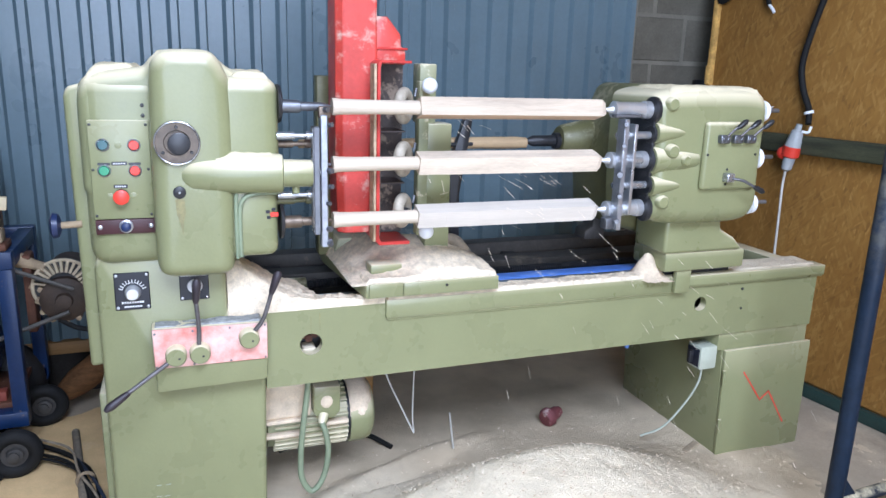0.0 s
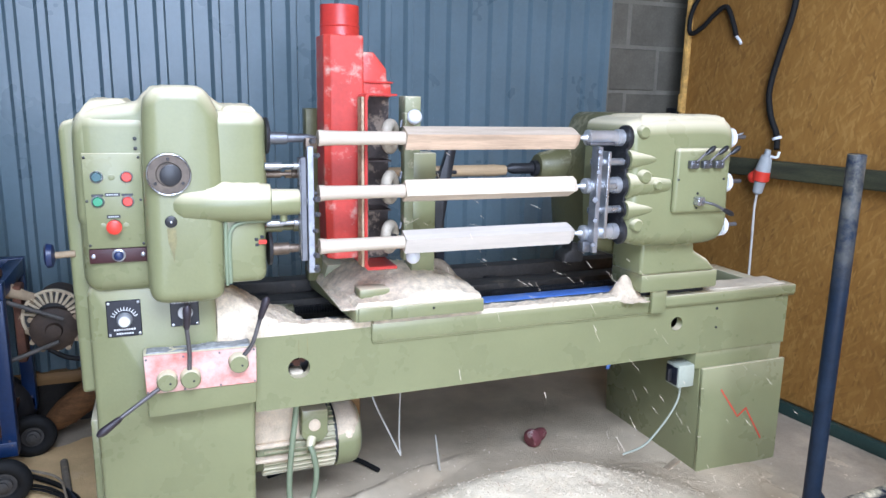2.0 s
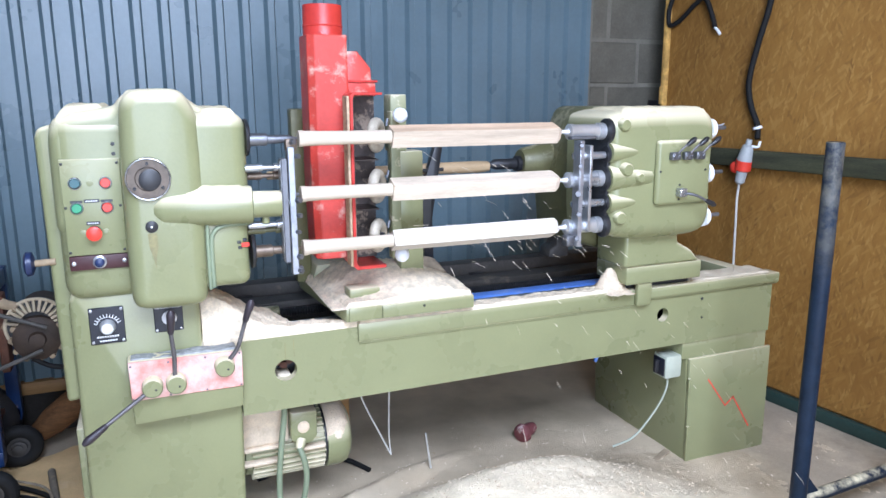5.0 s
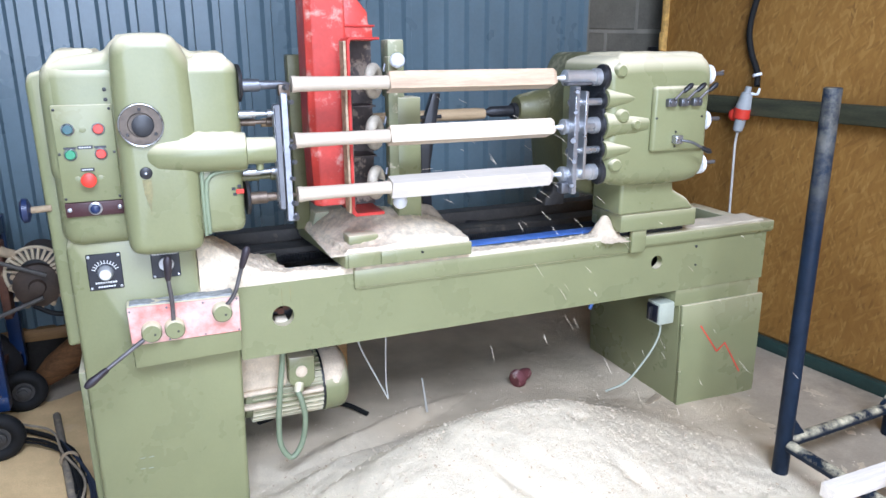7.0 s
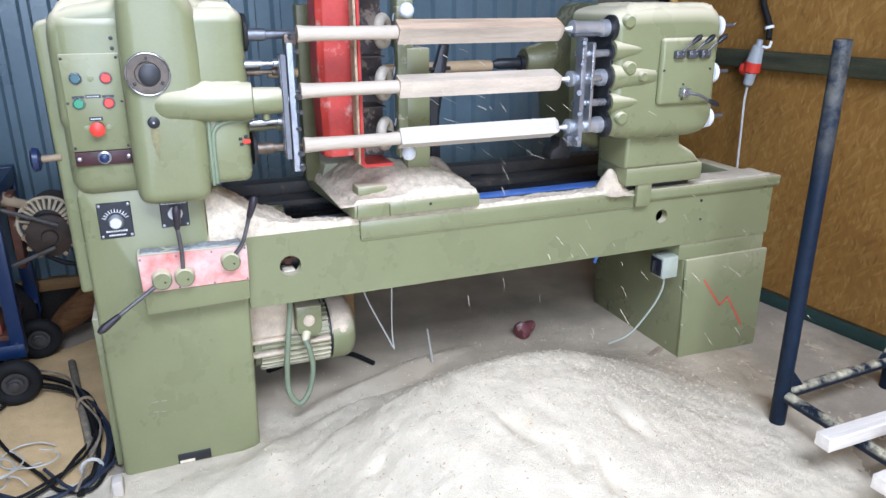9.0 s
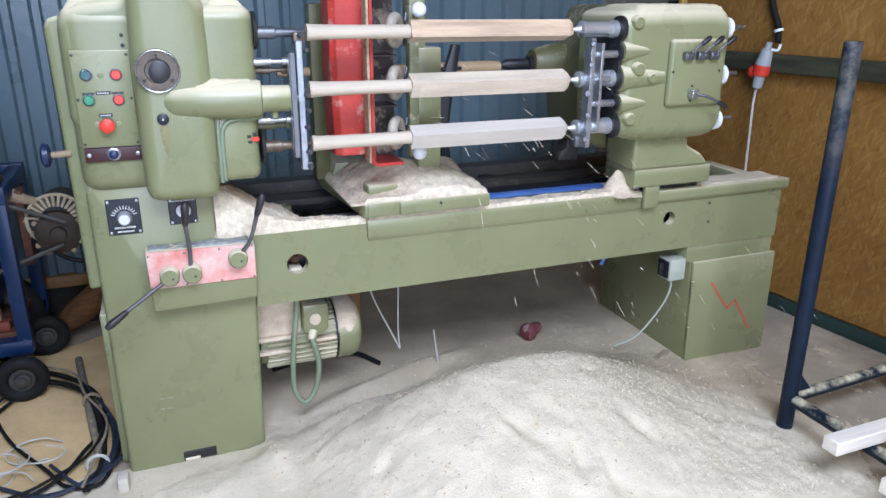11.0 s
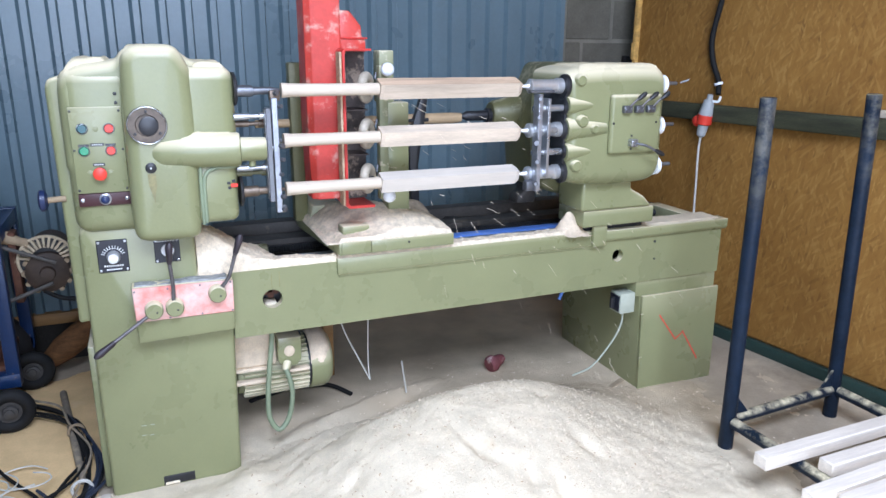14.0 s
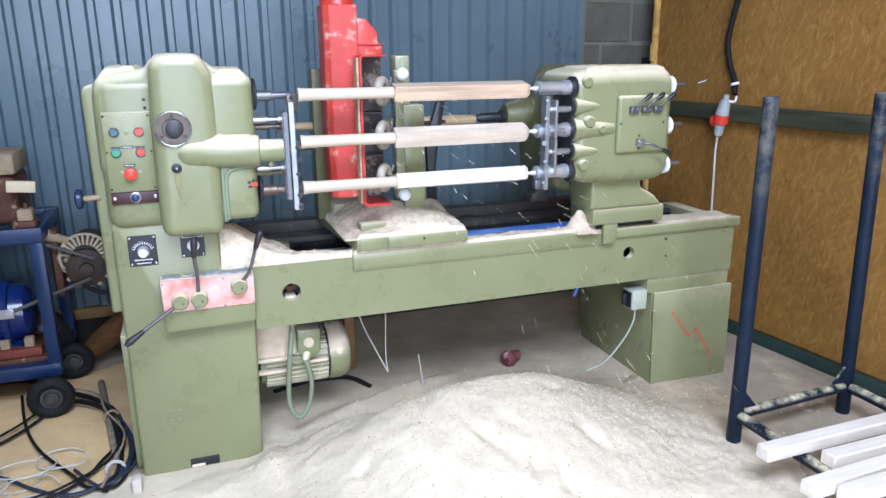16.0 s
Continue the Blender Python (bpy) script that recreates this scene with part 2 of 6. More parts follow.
def part(name, bm, material, parent, label="", kind="", angle=40):
    """One mesh, given in the world's metres, under a thing or a part."""
    me = bpy.data.meshes.new(name)
    at = PLACE[parent.name]
    bmesh.ops.translate(bm, verts=bm.verts, vec=-at)
    bm.to_mesh(me)
    bm.free()
    smooth(me, angle)
    me.materials.append(material)
    ob = new(name, me)
    ob.parent = parent
    PLACE[ob.name] = Vector(at)
    return tagged(ob, label, kind=kind)


def whole(name, bm, material, label, category, group="", kind="", angle=40):
    """A thing or a piece of the setting that is one mesh."""
    me = bpy.data.meshes.new(name)
    lo = Vector([min(v.co[k] for v in bm.verts) for k in range(3)])
    hi = Vector([max(v.co[k] for v in bm.verts) for k in range(3)])
    at = Vector(((lo.x + hi.x) / 2, (lo.y + hi.y) / 2, lo.z))
    bmesh.ops.translate(bm, verts=bm.verts, vec=-at)
    bm.to_mesh(me)
    bm.free()
    smooth(me, angle)
    me.materials.append(material)
    ob = new(name, me)
    ob.location = at
    PLACE[ob.name] = at
    return tagged(ob, label, category, group, kind)


def join(bm, other):
    """Adds the geometry of other to bm."""
    me = bpy.data.meshes.new("tmp")
    other.to_mesh(me)
    other.free()
    bm.from_mesh(me)
    bpy.data.meshes.remove(me)
    return bm


def box(x0, x1, y0, y1, z0, z1, r=0.0, seg=2, bm=None, m=None):
    """A box with rounded edges."""
    b = bmesh.new()
    bmesh.ops.create_cube(b, size=1.0)
    for v in b.verts:
        v.co = Vector((x0 + (v.co.x + 0.5) * (x1 - x0), y0 + (v.co.y + 0.5) * (y1 - y0), z0 + (v.co.z + 0.5) * (z1 - z0)))
    if r:
        bmesh.ops.bevel(b, geom=b.edges[:], offset=r, segments=seg, profile=0.5, affect="EDGES", clamp_overlap=True)
    if m is not None:
        b.transform(m)
    return join(bm, b) if bm is not None else b


def rod(p0, p1, r0, r1=None, seg=20, bevel=0.0, bm=None):
    """A round bar or cone from p0 to p1."""
    p0, p1 = Vector(p0), Vector(p1)
    r1 = r0 if r1 is None else r1
    b = bmesh.new()
    bmesh.ops.create_cone(b, cap_ends=True, segments=seg, radius1=r0, radius2=r1, depth=(p1 - p0).length)
    if bevel:
        caps = [e for e in b.edges if len({round(v.co.z, 5) for v in e.verts}) == 1]
        bmesh.ops.bevel(b, geom=caps, offset=bevel, segments=2, profile=0.5, affect="EDGES", clamp_overlap=True)
    b.transform(Matrix.Translation((p0 + p1) / 2) @ (p1 - p0).to_track_quat("Z", "Y").to_matrix().to_4x4())
    return join(bm, b) if bm is not None else b


def lathe(p0, axis, rings, seg=28, bm=None):
    """A turned shape: rings of (distance along the axis, radius)."""
    b = bmesh.new()
    rows = []
    for d, r in rings:
        rows.append([b.verts.new((r * math.cos(2 * math.pi * k / seg), r * math.sin(2 * math.pi * k / seg), d)) for k in range(seg)])
    for a, c in zip(rows, rows[1:]):
        for k in range(seg):
            b.faces.new((a[k], a[(k + 1) % seg], c[(k + 1) % seg], c[k]))
    b.faces.new(rows[0][::-1])
    b.faces.new(rows[-1])
    b.transform(Matrix.Translation(p0) @ Vector(axis).to_track_quat("Z", "Y").to_matrix().to_4x4())
    return join(bm, b) if bm is not None else b


def prism(points, plane, a, b_, r=0.0, seg=2, bm=None):
    """A polygon in the plane "xz", "yz" or "xy", drawn out from a to b_ along the third axis."""
    b = bmesh.new()

    def at(p, d):
        return {"xz": (p[0], d, p[1]), "yz": (d, p[0], p[1]), "xy": (p[0], p[1], d)}[plane]

    lo = [b.verts.new(at(p, a)) for p in points]
    hi = [b.verts.new(at(p, b_)) for p in points]
    b.faces.new(lo)
    b.faces.new(hi[::-1])
    for k in range(len(points)):
        q = (k + 1) % len(points)
        b.faces.new((lo[k], hi[k], hi[q], lo[q]))
    bmesh.ops.recalc_face_normals(b, faces=b.faces[:])
    if r:
        bmesh.ops.bevel(b, geom=b.edges[:], offset=r, segments=seg, profile=0.5, affect="EDGES", clamp_overlap=True)
    return join(bm, b) if bm is not None else b


def rounded(points, times=2):
    """Cuts the corners of a closed outline."""
    pts = [Vector(p) for p in points]
    for _ in range(times):
        pts = [q for a, c in zip(pts, pts[1:] + pts[:1]) for q in (a * 0.78 + c * 0.22, a * 0.22 + c * 0.78)]
    return pts


def casting(points, y0, y1, r, spine, seg=6):
    """A cast shape: an outline in x and z drawn out along y, its front edge rolled over by the radius r towards a spine."""
    pts = rounded(points)
    b = bmesh.new()
    n = len(pts)
    s0, s1 = Vector(spine[0]), Vector(spine[1])
    ins = []
    for p in pts:
        f = max(0.0, min(1.0, (p - s0).dot(s1 - s0) / (s1 - s0).length_squared))
        ins.append((s0.lerp(s1, f) - p).normalized())
    rows = []
    for k in range(seg + 1):
        a = math.pi / 2 * k / seg
        inset, y = r * (1 - math.sin(a)), y0 + r * (1 - math.cos(a))
        rows.append([b.verts.new((p.x + i.x * inset, y, p.y + i.y * inset)) for p, i in zip(pts, ins)])
    rows.append([b.verts.new((p.x, y1, p.y)) for p in pts])
    for c, d in zip(rows, rows[1:]):
        for k in range(n):
            b.faces.new((c[k], c[(k + 1) % n], d[(k + 1) % n], d[k]))
    for row in (rows[0], rows[-1]):
        mid = b.verts.new(sum((v.co for v in row), Vector()) / n)
        for k in range(n):
            b.faces.new((row[k], row[(k + 1) % n], mid))
    bmesh.ops.recalc_face_normals(b, faces=b.faces[:])
    return b


def spline(points, steps=8):
    """A smooth line through the points."""
    pts = [Vector(p) for p in points]
    pts = [2 * pts[0] - pts[1], *pts, 2 * pts[-1] - pts[-2]]
    out = []
    for a, b, c, d in zip(pts, pts[1:], pts[2:], pts[3:]):
        for k in range(steps):
            t = k / steps
            out.append(0.5 * (2 * b + (c - a) * t + (2 * a - 5 * b + 4 * c - d) * t * t + (3 * b - a - 3 * c + d) * t ** 3))
    return out + [pts[-2]]


def pipe(points, r, seg=10, steps=8, bm=None, straight=False):
    """A round cord or bent bar along the points."""
    line = [Vector(p) for p in points] if straight else spline(points, steps)
    b = bmesh.new()
    rows, up = [], None
    for k, p in enumerate(line):
        d = (line[min(k + 1, len(line) - 1)] - line[max(k - 1, 0)]).normalized()
        side = d.cross(up if up is not None else (Vector((0, 0, 1)) if abs(d.z) < 0.9 else Vector((1, 0, 0)))).normalized()
        up = side.cross(d).normalized()
        rows.append([b.verts.new(p + r * (math.cos(2 * math.pi * j / seg) * side + math.sin(2 * math.pi * j / seg) * up)) for j in range(seg)])
    for a, c in zip(rows, rows[1:]):
        for j in range(seg):
            b.faces.new((a[j], a[(j + 1) % seg], c[(j + 1) % seg], c[j]))
    b.faces.new(rows[0][::-1])
    b.faces.new(rows[-1])
    bmesh.ops.recalc_face_normals(b, faces=b.faces[:])
    return join(bm, b) if bm is not None else b


def torus(centre, axis, big, small, seg=32, sec=12, bm=None):
    b = bmesh.new()
    rows = []
    for k in range(seg):
        a = 2 * math.pi * k / seg
        rows.append([b.verts.new(((big + small * math.cos(2 * math.pi * j / sec)) * math.cos(a), (big + small * math.cos(2 * math.pi * j / sec)) * math.sin(a), small * math.sin(2 * math.pi * j / sec))) for j in range(sec)])
    for k in range(seg):
        c, d = rows[k], rows[(k + 1) % seg]
        for j in range(sec):
            b.faces.new((c[j], d[j], d[(j + 1) % sec], c[(j + 1) % sec]))
    b.transform(Matrix.Translation(centre) @ Vector(axis).to_track_quat("Z", "Y").to_matrix().to_4x4())
    return join(bm, b) if bm is not None else b


def ball(centre, r, bm=None, scale=(1, 1, 1), seg=20):
    b = bmesh.new()
    bmesh.ops.create_uvsphere(b, u_segments=seg, v_segments=seg // 2, radius=r)
    b.transform(Matrix.Translation(centre) @ Matrix.Diagonal((*scale, 1)))
    return join(bm, b) if bm is not None else b


def heap(x0, x1, y0, y1, step, height, floor=0.0, sunk=0.03):
    """A heightfield over a rectangle, closed below; height(x, y) in metres, sinking into its support at the rim."""
    b = bmesh.new()
    nx, ny = int((x1 - x0) / step) + 1, int((y1 - y0) / step) + 1
    top = [[b.verts.new((x0 + i * step, y0 + j * step, floor + (-sunk if i in (0, nx - 1) or j in (0, ny - 1) else max(-sunk, height(x0 + i * step, y0 + j * step))))) for j in range(ny)] for i in range(nx)]
    for i in range(nx - 1):
        for j in range(ny - 1):
            vs = (top[i][j], top[i + 1][j], top[i + 1][j + 1], top[i][j + 1])
            if max(v.co.z for v in vs) > floor - sunk + 1e-4:
                b.faces.new(vs)
    bmesh.ops.delete(b, geom=[v for v in b.verts if not v.link_faces], context="VERTS")
    return b


def rough_at(x, y, z=0.0, f=1.0):
    return noise.noise(Vector((x * f, y * f, z)))


# ---- the room ----
NORTH, EAST, SOUTH, WEST, TOP = 1.30, 2.34, -6.0, -2.6, 3.3
SWING, HINGE = 6.84, Vector((2.34, 0.373, 0))
OUTER = 3.3


def swung(ob):
    """Turns a thing of the side wall, built along y, to that wall's real direction."""
    ob.matrix_world = Matrix.Translation(HINGE) @ pose(0, 0, 0, 0, 0, SWING) @ Matrix.Translation(-HINGE) @ Matrix.Translation(ob.location)
    return ob


def room():
    whole("floor", box(WEST - 0.2, OUTER + 0.2, SOUTH - 3, NORTH + 0.3, -0.15, 0.0), CONCRETE, "dusty concrete workshop floor strewn with sawdust", "floor", kind="structure")
    whole("ground", box(-60, 60, -80, SOUTH - 3, -0.2, -0.05), CONCRETE, "pale concrete yard before the door", "ground", kind="structure")
    # east wall of strand boards
    swung(whole("wall_east", box(EAST + 0.021, EAST + 0.2, SOUTH - 0.4, NORTH - 0.155, 0.0, TOP), PLASTER, "wall behind strand boards", "wall", kind="structure"))
    whole("wall_north", box(WEST, OUTER, NORTH + 0.06, NORTH + 0.26, 0.0, TOP), PLASTER, "wall behind the metal cladding", "wall", kind="structure")
    # Unseen wall that closes the room, set near to limit bounced light.
    whole("wall_west", box(WEST - 0.2, WEST, SOUTH, NORTH + 0.2, 0.0, TOP), PLASTER, "unseen plain wall set near to limit bounced light", "wall", kind="structure")
    # Unseen low wall, added to keep door light off the trolley.
    whole("wall_return", box(WEST, -0.80, -1.75, -1.6, 0.0, 1.35), PLASTER, "unseen low wall added to shade the trolley", "wall", kind="structure")
    b = box(WEST, -2.3, SOUTH - 0.2, SOUTH, 0, TOP)
    box(0.55, OUTER, SOUTH - 0.2, SOUTH, 0, TOP, bm=b)
    box(-2.3, 0.55, SOUTH - 0.2, SOUTH, 2.85, TOP, bm=b)
    whole("wall_south", b, PLASTER, "rendered wall with a wide open door", "wall", kind="structure")
    # Ceiling is unseen; its hole is added for the top lamp.
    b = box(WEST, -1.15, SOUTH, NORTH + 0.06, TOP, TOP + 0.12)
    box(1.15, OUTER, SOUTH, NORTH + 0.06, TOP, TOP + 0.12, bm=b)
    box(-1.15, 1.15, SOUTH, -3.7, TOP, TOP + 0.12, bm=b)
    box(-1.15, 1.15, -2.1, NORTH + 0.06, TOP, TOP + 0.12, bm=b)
    whole("ceiling", b, ROOF, "plain unseen ceiling with an opening for the added top light", "ceiling", kind="structure")


room()


def cladding():
    """Trapezoid-ribbed sheet metal on the north wall: narrow raised ribs between wide flats."""
    pitch, deep, first = 0.1085, 0.021, -2.586
    b = bmesh.new()
    cols = []
    x = first
    while x < 1.90:
        for dx, d in ((-0.050, 0.0), (-0.034, deep), (-0.008, deep), (0.0, 0.0)):
            y = NORTH - 0.035 - d
            cols.append([b.verts.new((x + dx, y + s, z)) for s in (0.0, 0.004) for z in (0.255, TOP)])
        x += pitch
    for c, d in zip(cols, cols[1:]):
        b.faces.new((c[0], d[0], d[1], c[1]))
        b.faces.new((d[2], c[2], c[3], d[3]))
        b.faces.new((c[0], c[2], d[2], d[0]))
        b.faces.new((c[1], d[1], d[3], c[3]))
    whole("wall_cladding", b, CLAD, "blue-grey trapezoid-ribbed sheet metal wall cladding", "cladding", kind="structure", angle=15)
    whole("sill_beam", box(-2.6, 1.89, NORTH - 0.07, NORTH + 0.05, 0.20, 0.254, 0.006), DARK_WOOD, "brown timber sill under the metal cladding", "beam", kind="structure")
    whole("plinth", box(-2.6, 1.89, NORTH - 0.01, NORTH + 0.05, 0.0, 0.199), PLINTH, "dark rough plinth under the cladding", "plinth", kind="structure")


cladding()


def block_pier():
    wall = whole("wall_blocks", box(1.89, 2.6, NORTH + 0.004, NORTH + 0.058, 0, TOP), MORTAR, "grey concrete block pier with wide mortar joints", "wall", kind="structure")
    high, gap = 0.218, 0.016
    meshes = {}
    row, z = 0, 0.095
    while z + high < TOP:
        cuts = [1.895, 2.205, 2.61] if row % 2 == 0 else [1.895, 2.01, 2.41, 2.61]
        for a, c in zip(cuts, cuts[1:]):
            wide = round(c - a - gap, 3)
            if wide not in meshes:
                bm = box(-wide / 2, wide / 2, -0.03, 0.03, 0, high, 0.006, 1)
                me = bpy.data.meshes.new("block")
                bm.to_mesh(me)
                bm.free()
                me.materials.append(BLOCK)
                meshes[wide] = me
            ob = new("block", meshes[wide])
            ob.parent = wall
            ob.location = Vector(((a + c) / 2, NORTH + 0.03 + random.uniform(-0.003, 0.003), z)) - PLACE[wall.name]
        z += high + gap
        row += 1


block_pier()


def east_boards():
    gap, END = 0.004, 1.10
    board = swung(whole("wall_boards", box(EAST + 0.012, EAST + 0.02, SOUTH, END, 0.0, TOP), DARK_WOOD, "strand board lining on the side wall", "wall", kind="structure"))
    for z0, z1 in ((0.06, 1.16), (1.164, 2.41), (2.414, TOP)):
        for a, c in zip((END, -1.20, -3.70), (-1.20, -3.70, SOUTH)):
            part("board", box(EAST, EAST + 0.012, c + gap, a, z0, z1, 0.002, 1), OSB, board)
    swung(whole("baseboard", box(EAST - 0.035, EAST, SOUTH, END, 0.0, 0.058, 0.006), SKIRT, "dark green board along the foot of the wall", "baseboard", kind="structure"))
    swung(whole("wall_beam", box(EAST - 0.06, EAST - 0.001, SOUTH, END, 1.10, 1.181, 0.012, 2), BEAM, "weathered dark green beam along the strand boards", "beam", kind="structure"))
    b = bmesh.new()
    z = 0.5
    while z < TOP:
        h = random.uniform(0.05, 0.14)
        d = random.uniform(0.008, 0.03)
        box(EAST - 0.005 - d, EAST + 0.018, END + 0.001, END + 0.03, z, z + h, 0.008, 2, bm=b)
        z += h * 0.9
    swung(whole("corner_foam", b, FOAM, "torn orange foam strip down the board's edge", "trim", kind="structure"))


east_boards()

def dust_cap(x0, x1, y0, y1, top, r, thick=0.008, step=0.008, seed=0.0, wave=0.006):
    """A layer of sawdust on a rounded block's top."""
    def height(x, y):
        d = min(x - x0, x1 - x, y - y0, y1 - y)
        drop = 0.0 if d >= r else r - math.sqrt(max(0.0, r * r - (r - d) ** 2))
        fade = min(1.0, max(0.0, d / (0.6 * r + 0.001)))
        return thick * fade - drop + wave * fade * (rough_at(x, y, seed, 18) + 0.5 * rough_at(x, y, seed + 4, 55)) - 0.004 * (1 - fade)
    return heap(x0, x1, y0, y1, step, height, floor=top, sunk=r * 0.75)


def mound(cx, cy, z, sx, sy, h, seed=0.0, step=0.01, power=1.0):
    """A loose pile of sawdust on a flat support."""
    def height(x, y):
        q = ((x - cx) / sx) ** 2 + ((y - cy) / sy) ** 2
        base = h * math.exp(-q * power) - 0.12 * h
        return base + 0.14 * h * rough_at(x, y, seed, 22) + 0.09 * h * rough_at(x, y, seed + 2, 70)
    return heap(cx - 1.8 * sx, cx + 1.8 * sx, cy - 1.8 * sy, cy + 1.8 * sy, step, height, floor=z, sunk=0.004)


COARSE = mat("coarse_wood_chips", (0.80, 0.67, 0.50), 0.95, vary=0.22, scale=45, bump=0.006, fine=240, spec=0.1, second=(0.74, 0.59, 0.41), cover=0.22, cover_scale=16, soft=0.2)

STAIN = mat("oil_stain", (0.225, 0.195, 0.075), 0.4, vary=0.35, scale=30, bump=0.0003)
# ---- the lathe ----
lathe_body = thing("copying_lathe", (0.7, 0.25, 0), "pale green enamelled multi-spindle copying lathe dusted with sawdust", "lathe")


def screw(p, axis, r, parent, material=None, high=0.004):
    return part("screw", lathe(p, axis, [(0, r), (high, r), (high * 1.3, r * 0.7)], seg=12), material or GREY_STEEL, parent)


def hex_bolt(p, axis, r, parent, high=0.01):
    b = lathe(p, axis, [(0, r), (high * 0.85, r), (high, r * 0.85)], seg=6)
    return part("bolt", b, GREY_STEEL, parent, "steel hexagon bolt head", angle=15)


def frame_parts():
    # bed: two rails with an open middle, and a front apron with round holes
    hole_l, hole_r = (-0.005, 0.628, 0.033), (1.389, 0.632, 0.026)
    b = bmesh.new()
    outline = [(-0.135, 0.505), (1.925, 0.505), (1.925, 0.735), (-0.135, 0.735)]
    front = [b.verts.new((x, 0.0, z)) for x, z in outline]
    edges = [b.edges.new((front[k], front[(k + 1) % 4])) for k in range(4)]
    for cx, cz, r in (hole_l, hole_r):
        ring = [b.verts.new((cx + r * math.cos(2 * math.pi * k / 28), 0.0, cz + r * math.sin(2 * math.pi * k / 28))) for k in range(28)]
        edges += [b.edges.new((ring[k], ring[(k + 1) % 28])) for k in range(28)]
    bmesh.ops.triangle_fill(b, edges=edges, use_beauty=True)
    out = bmesh.ops.extrude_face_region(b, geom=b.faces[:])
    bmesh.ops.translate(b, verts=[v for v in out["geom"] if isinstance(v, bmesh.types.BMVert)], vec=(0, 0.03, 0))
    bmesh.ops.recalc_face_normals(b, faces=b.faces[:])
    box(-0.135, 1.925, 0.031, 0.13, 0.69, 0.735, 0.003, bm=b)
    bed = part("bed", b, GREEN, lathe_body, "pale green cast bed")
    # Dark web and floor stand in for the black gap inside the bed.
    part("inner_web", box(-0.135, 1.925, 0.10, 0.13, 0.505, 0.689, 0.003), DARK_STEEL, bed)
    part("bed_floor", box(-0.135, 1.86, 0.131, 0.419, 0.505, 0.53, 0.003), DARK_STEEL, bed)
    part("rear_rail", box(-0.135, 1.925, 0.42, 0.52, 0.505, 0.722, 0.006), RAIL, bed, "oily dark rear rail")
    part("copy_rail", box(-0.135, 1.80, 0.56, 0.64, 0.66, 0.757, 0.006), RAIL, bed, "oily dark copying rail behind the bed")
    for x in (-0.08, 0.85, 1.75):
        part("bracket", box(x, x + 0.06, 0.52, 0.56, 0.60, 0.72, 0.004), DARK_STEEL, bed)
    part("bed_end", box(1.86, 1.925, 0.131, 0.419, 0.505, 0.731, 0.004), GREEN, bed)
    part("bed_lip", prism([(-0.010, 0.70), (0.05, 0.70), (0.05, 0.746), (-0.018, 0.746), (-0.018, 0.712)], "yz", 1.31, 1.94, 0.003), GREEN, bed)
    part("front_strip", box(0.218, 1.305, -0.013, 0.05, 0.690, 0.748, 0.004), GREEN, bed)
    part("strip_edge", box(0.222, 1.30, -0.006, 0.0, 0.680, 0.690, 0.002, 1), GREEN, bed)
    part("front_way", box(-0.13, 1.92, 0.052, 0.105, 0.735, 0.747, 0.003), WAY, bed, "worn bright steel slideway")
    # This sheet paints the blue sky reflection on the steel way.
    part("blue_tray", prism([(0.131, 0.740), (0.20, 0.740), (0.33, 0.68), (0.33, 0.63), (0.131, 0.63)], "yz", 0.62, 1.50, 0.002), SHEEN_STRAP_BLUE, bed, "blue sheen of the steel way inside the bed, painted as a sheet")
    # lead screw with its thread
    b = bmesh.new()
    rings = []
    n = 420
    for k in range(n):
        rings.append((k * 1.98 / n, 0.0165 if k % 2 else 0.0125))
    lathe((-0.125, 0.36, 0.70), (1, 0, 0), rings, seg=10, bm=b)
    part("lead_screw", b, DARK_STEEL, bed, "oily threaded lead screw")
    part("screw_sleeve", rod((-0.12, 0.36, 0.70), (0.04, 0.36, 0.70), 0.026, bevel=0.003), OLIVE, bed)
    b = bmesh.new()
    for k in range(3):
        rod((-0.02 + 0.018 * k, 0.06, 0.634 - 0.012 * (k % 2)), (-0.02 + 0.018 * k, 0.099, 0.634 - 0.012 * (k % 2)), 0.011, seg=12, bm=b)
    part("gear_pegs", b, RUST, bed, "brown rods seen in the bed's hole")
    for x, z0, z1 in ((-0.006, 0.664, 0.715), (0.020, 0.668, 0.722)):
        part("scratch", box(x, x + 0.0018, -0.0006, 0.0, z0, z1), STAIN, bed, "dull vertical scratch in the paint")
    part("hole_dust", box(-0.025, 0.016, 0.034, 0.095, 0.590, 0.602, 0.006), CHIPS, bed)
    screw((1.57, 0.0, 0.675), (0, -1, 0), 0.005, bed, BLACK)
    screw((1.575, 0.0, 0.60), (0, -1, 0), 0.004, bed, BLACK)
    # right leg
    b = prism([(1.50, 0.504), (1.925, 0.504), (1.93, 0.0), (1.545, 0.0), (1.525, 0.435), (1.50, 0.436)], "xz", 0.008, 0.62, 0.004)
    leg = part("right_leg", b, GREEN, lathe_body, "pale green cast leg with a red zigzag mark")
    part("leg_cover", prism([(1.528, 0.438), (1.938, 0.438), (1.945, 0.0), (1.542, 0.0)], "xz", -0.008, 0.007, 0.003), GREEN, leg, "flat green cover plate")
    part("hinge", rod((1.530, -0.010, 0.36), (1.533, -0.010, 0.30), 0.006, seg=10), GREEN, leg)
    part("hinge", rod((1.538, -0.010, 0.16), (1.541, -0.010, 0.10), 0.006, seg=10), GREEN, leg)
    b = bmesh.new()
    zig = [(1.627, 0.340), (1.723, 0.216), (1.761, 0.247), (1.855, 0.105)]
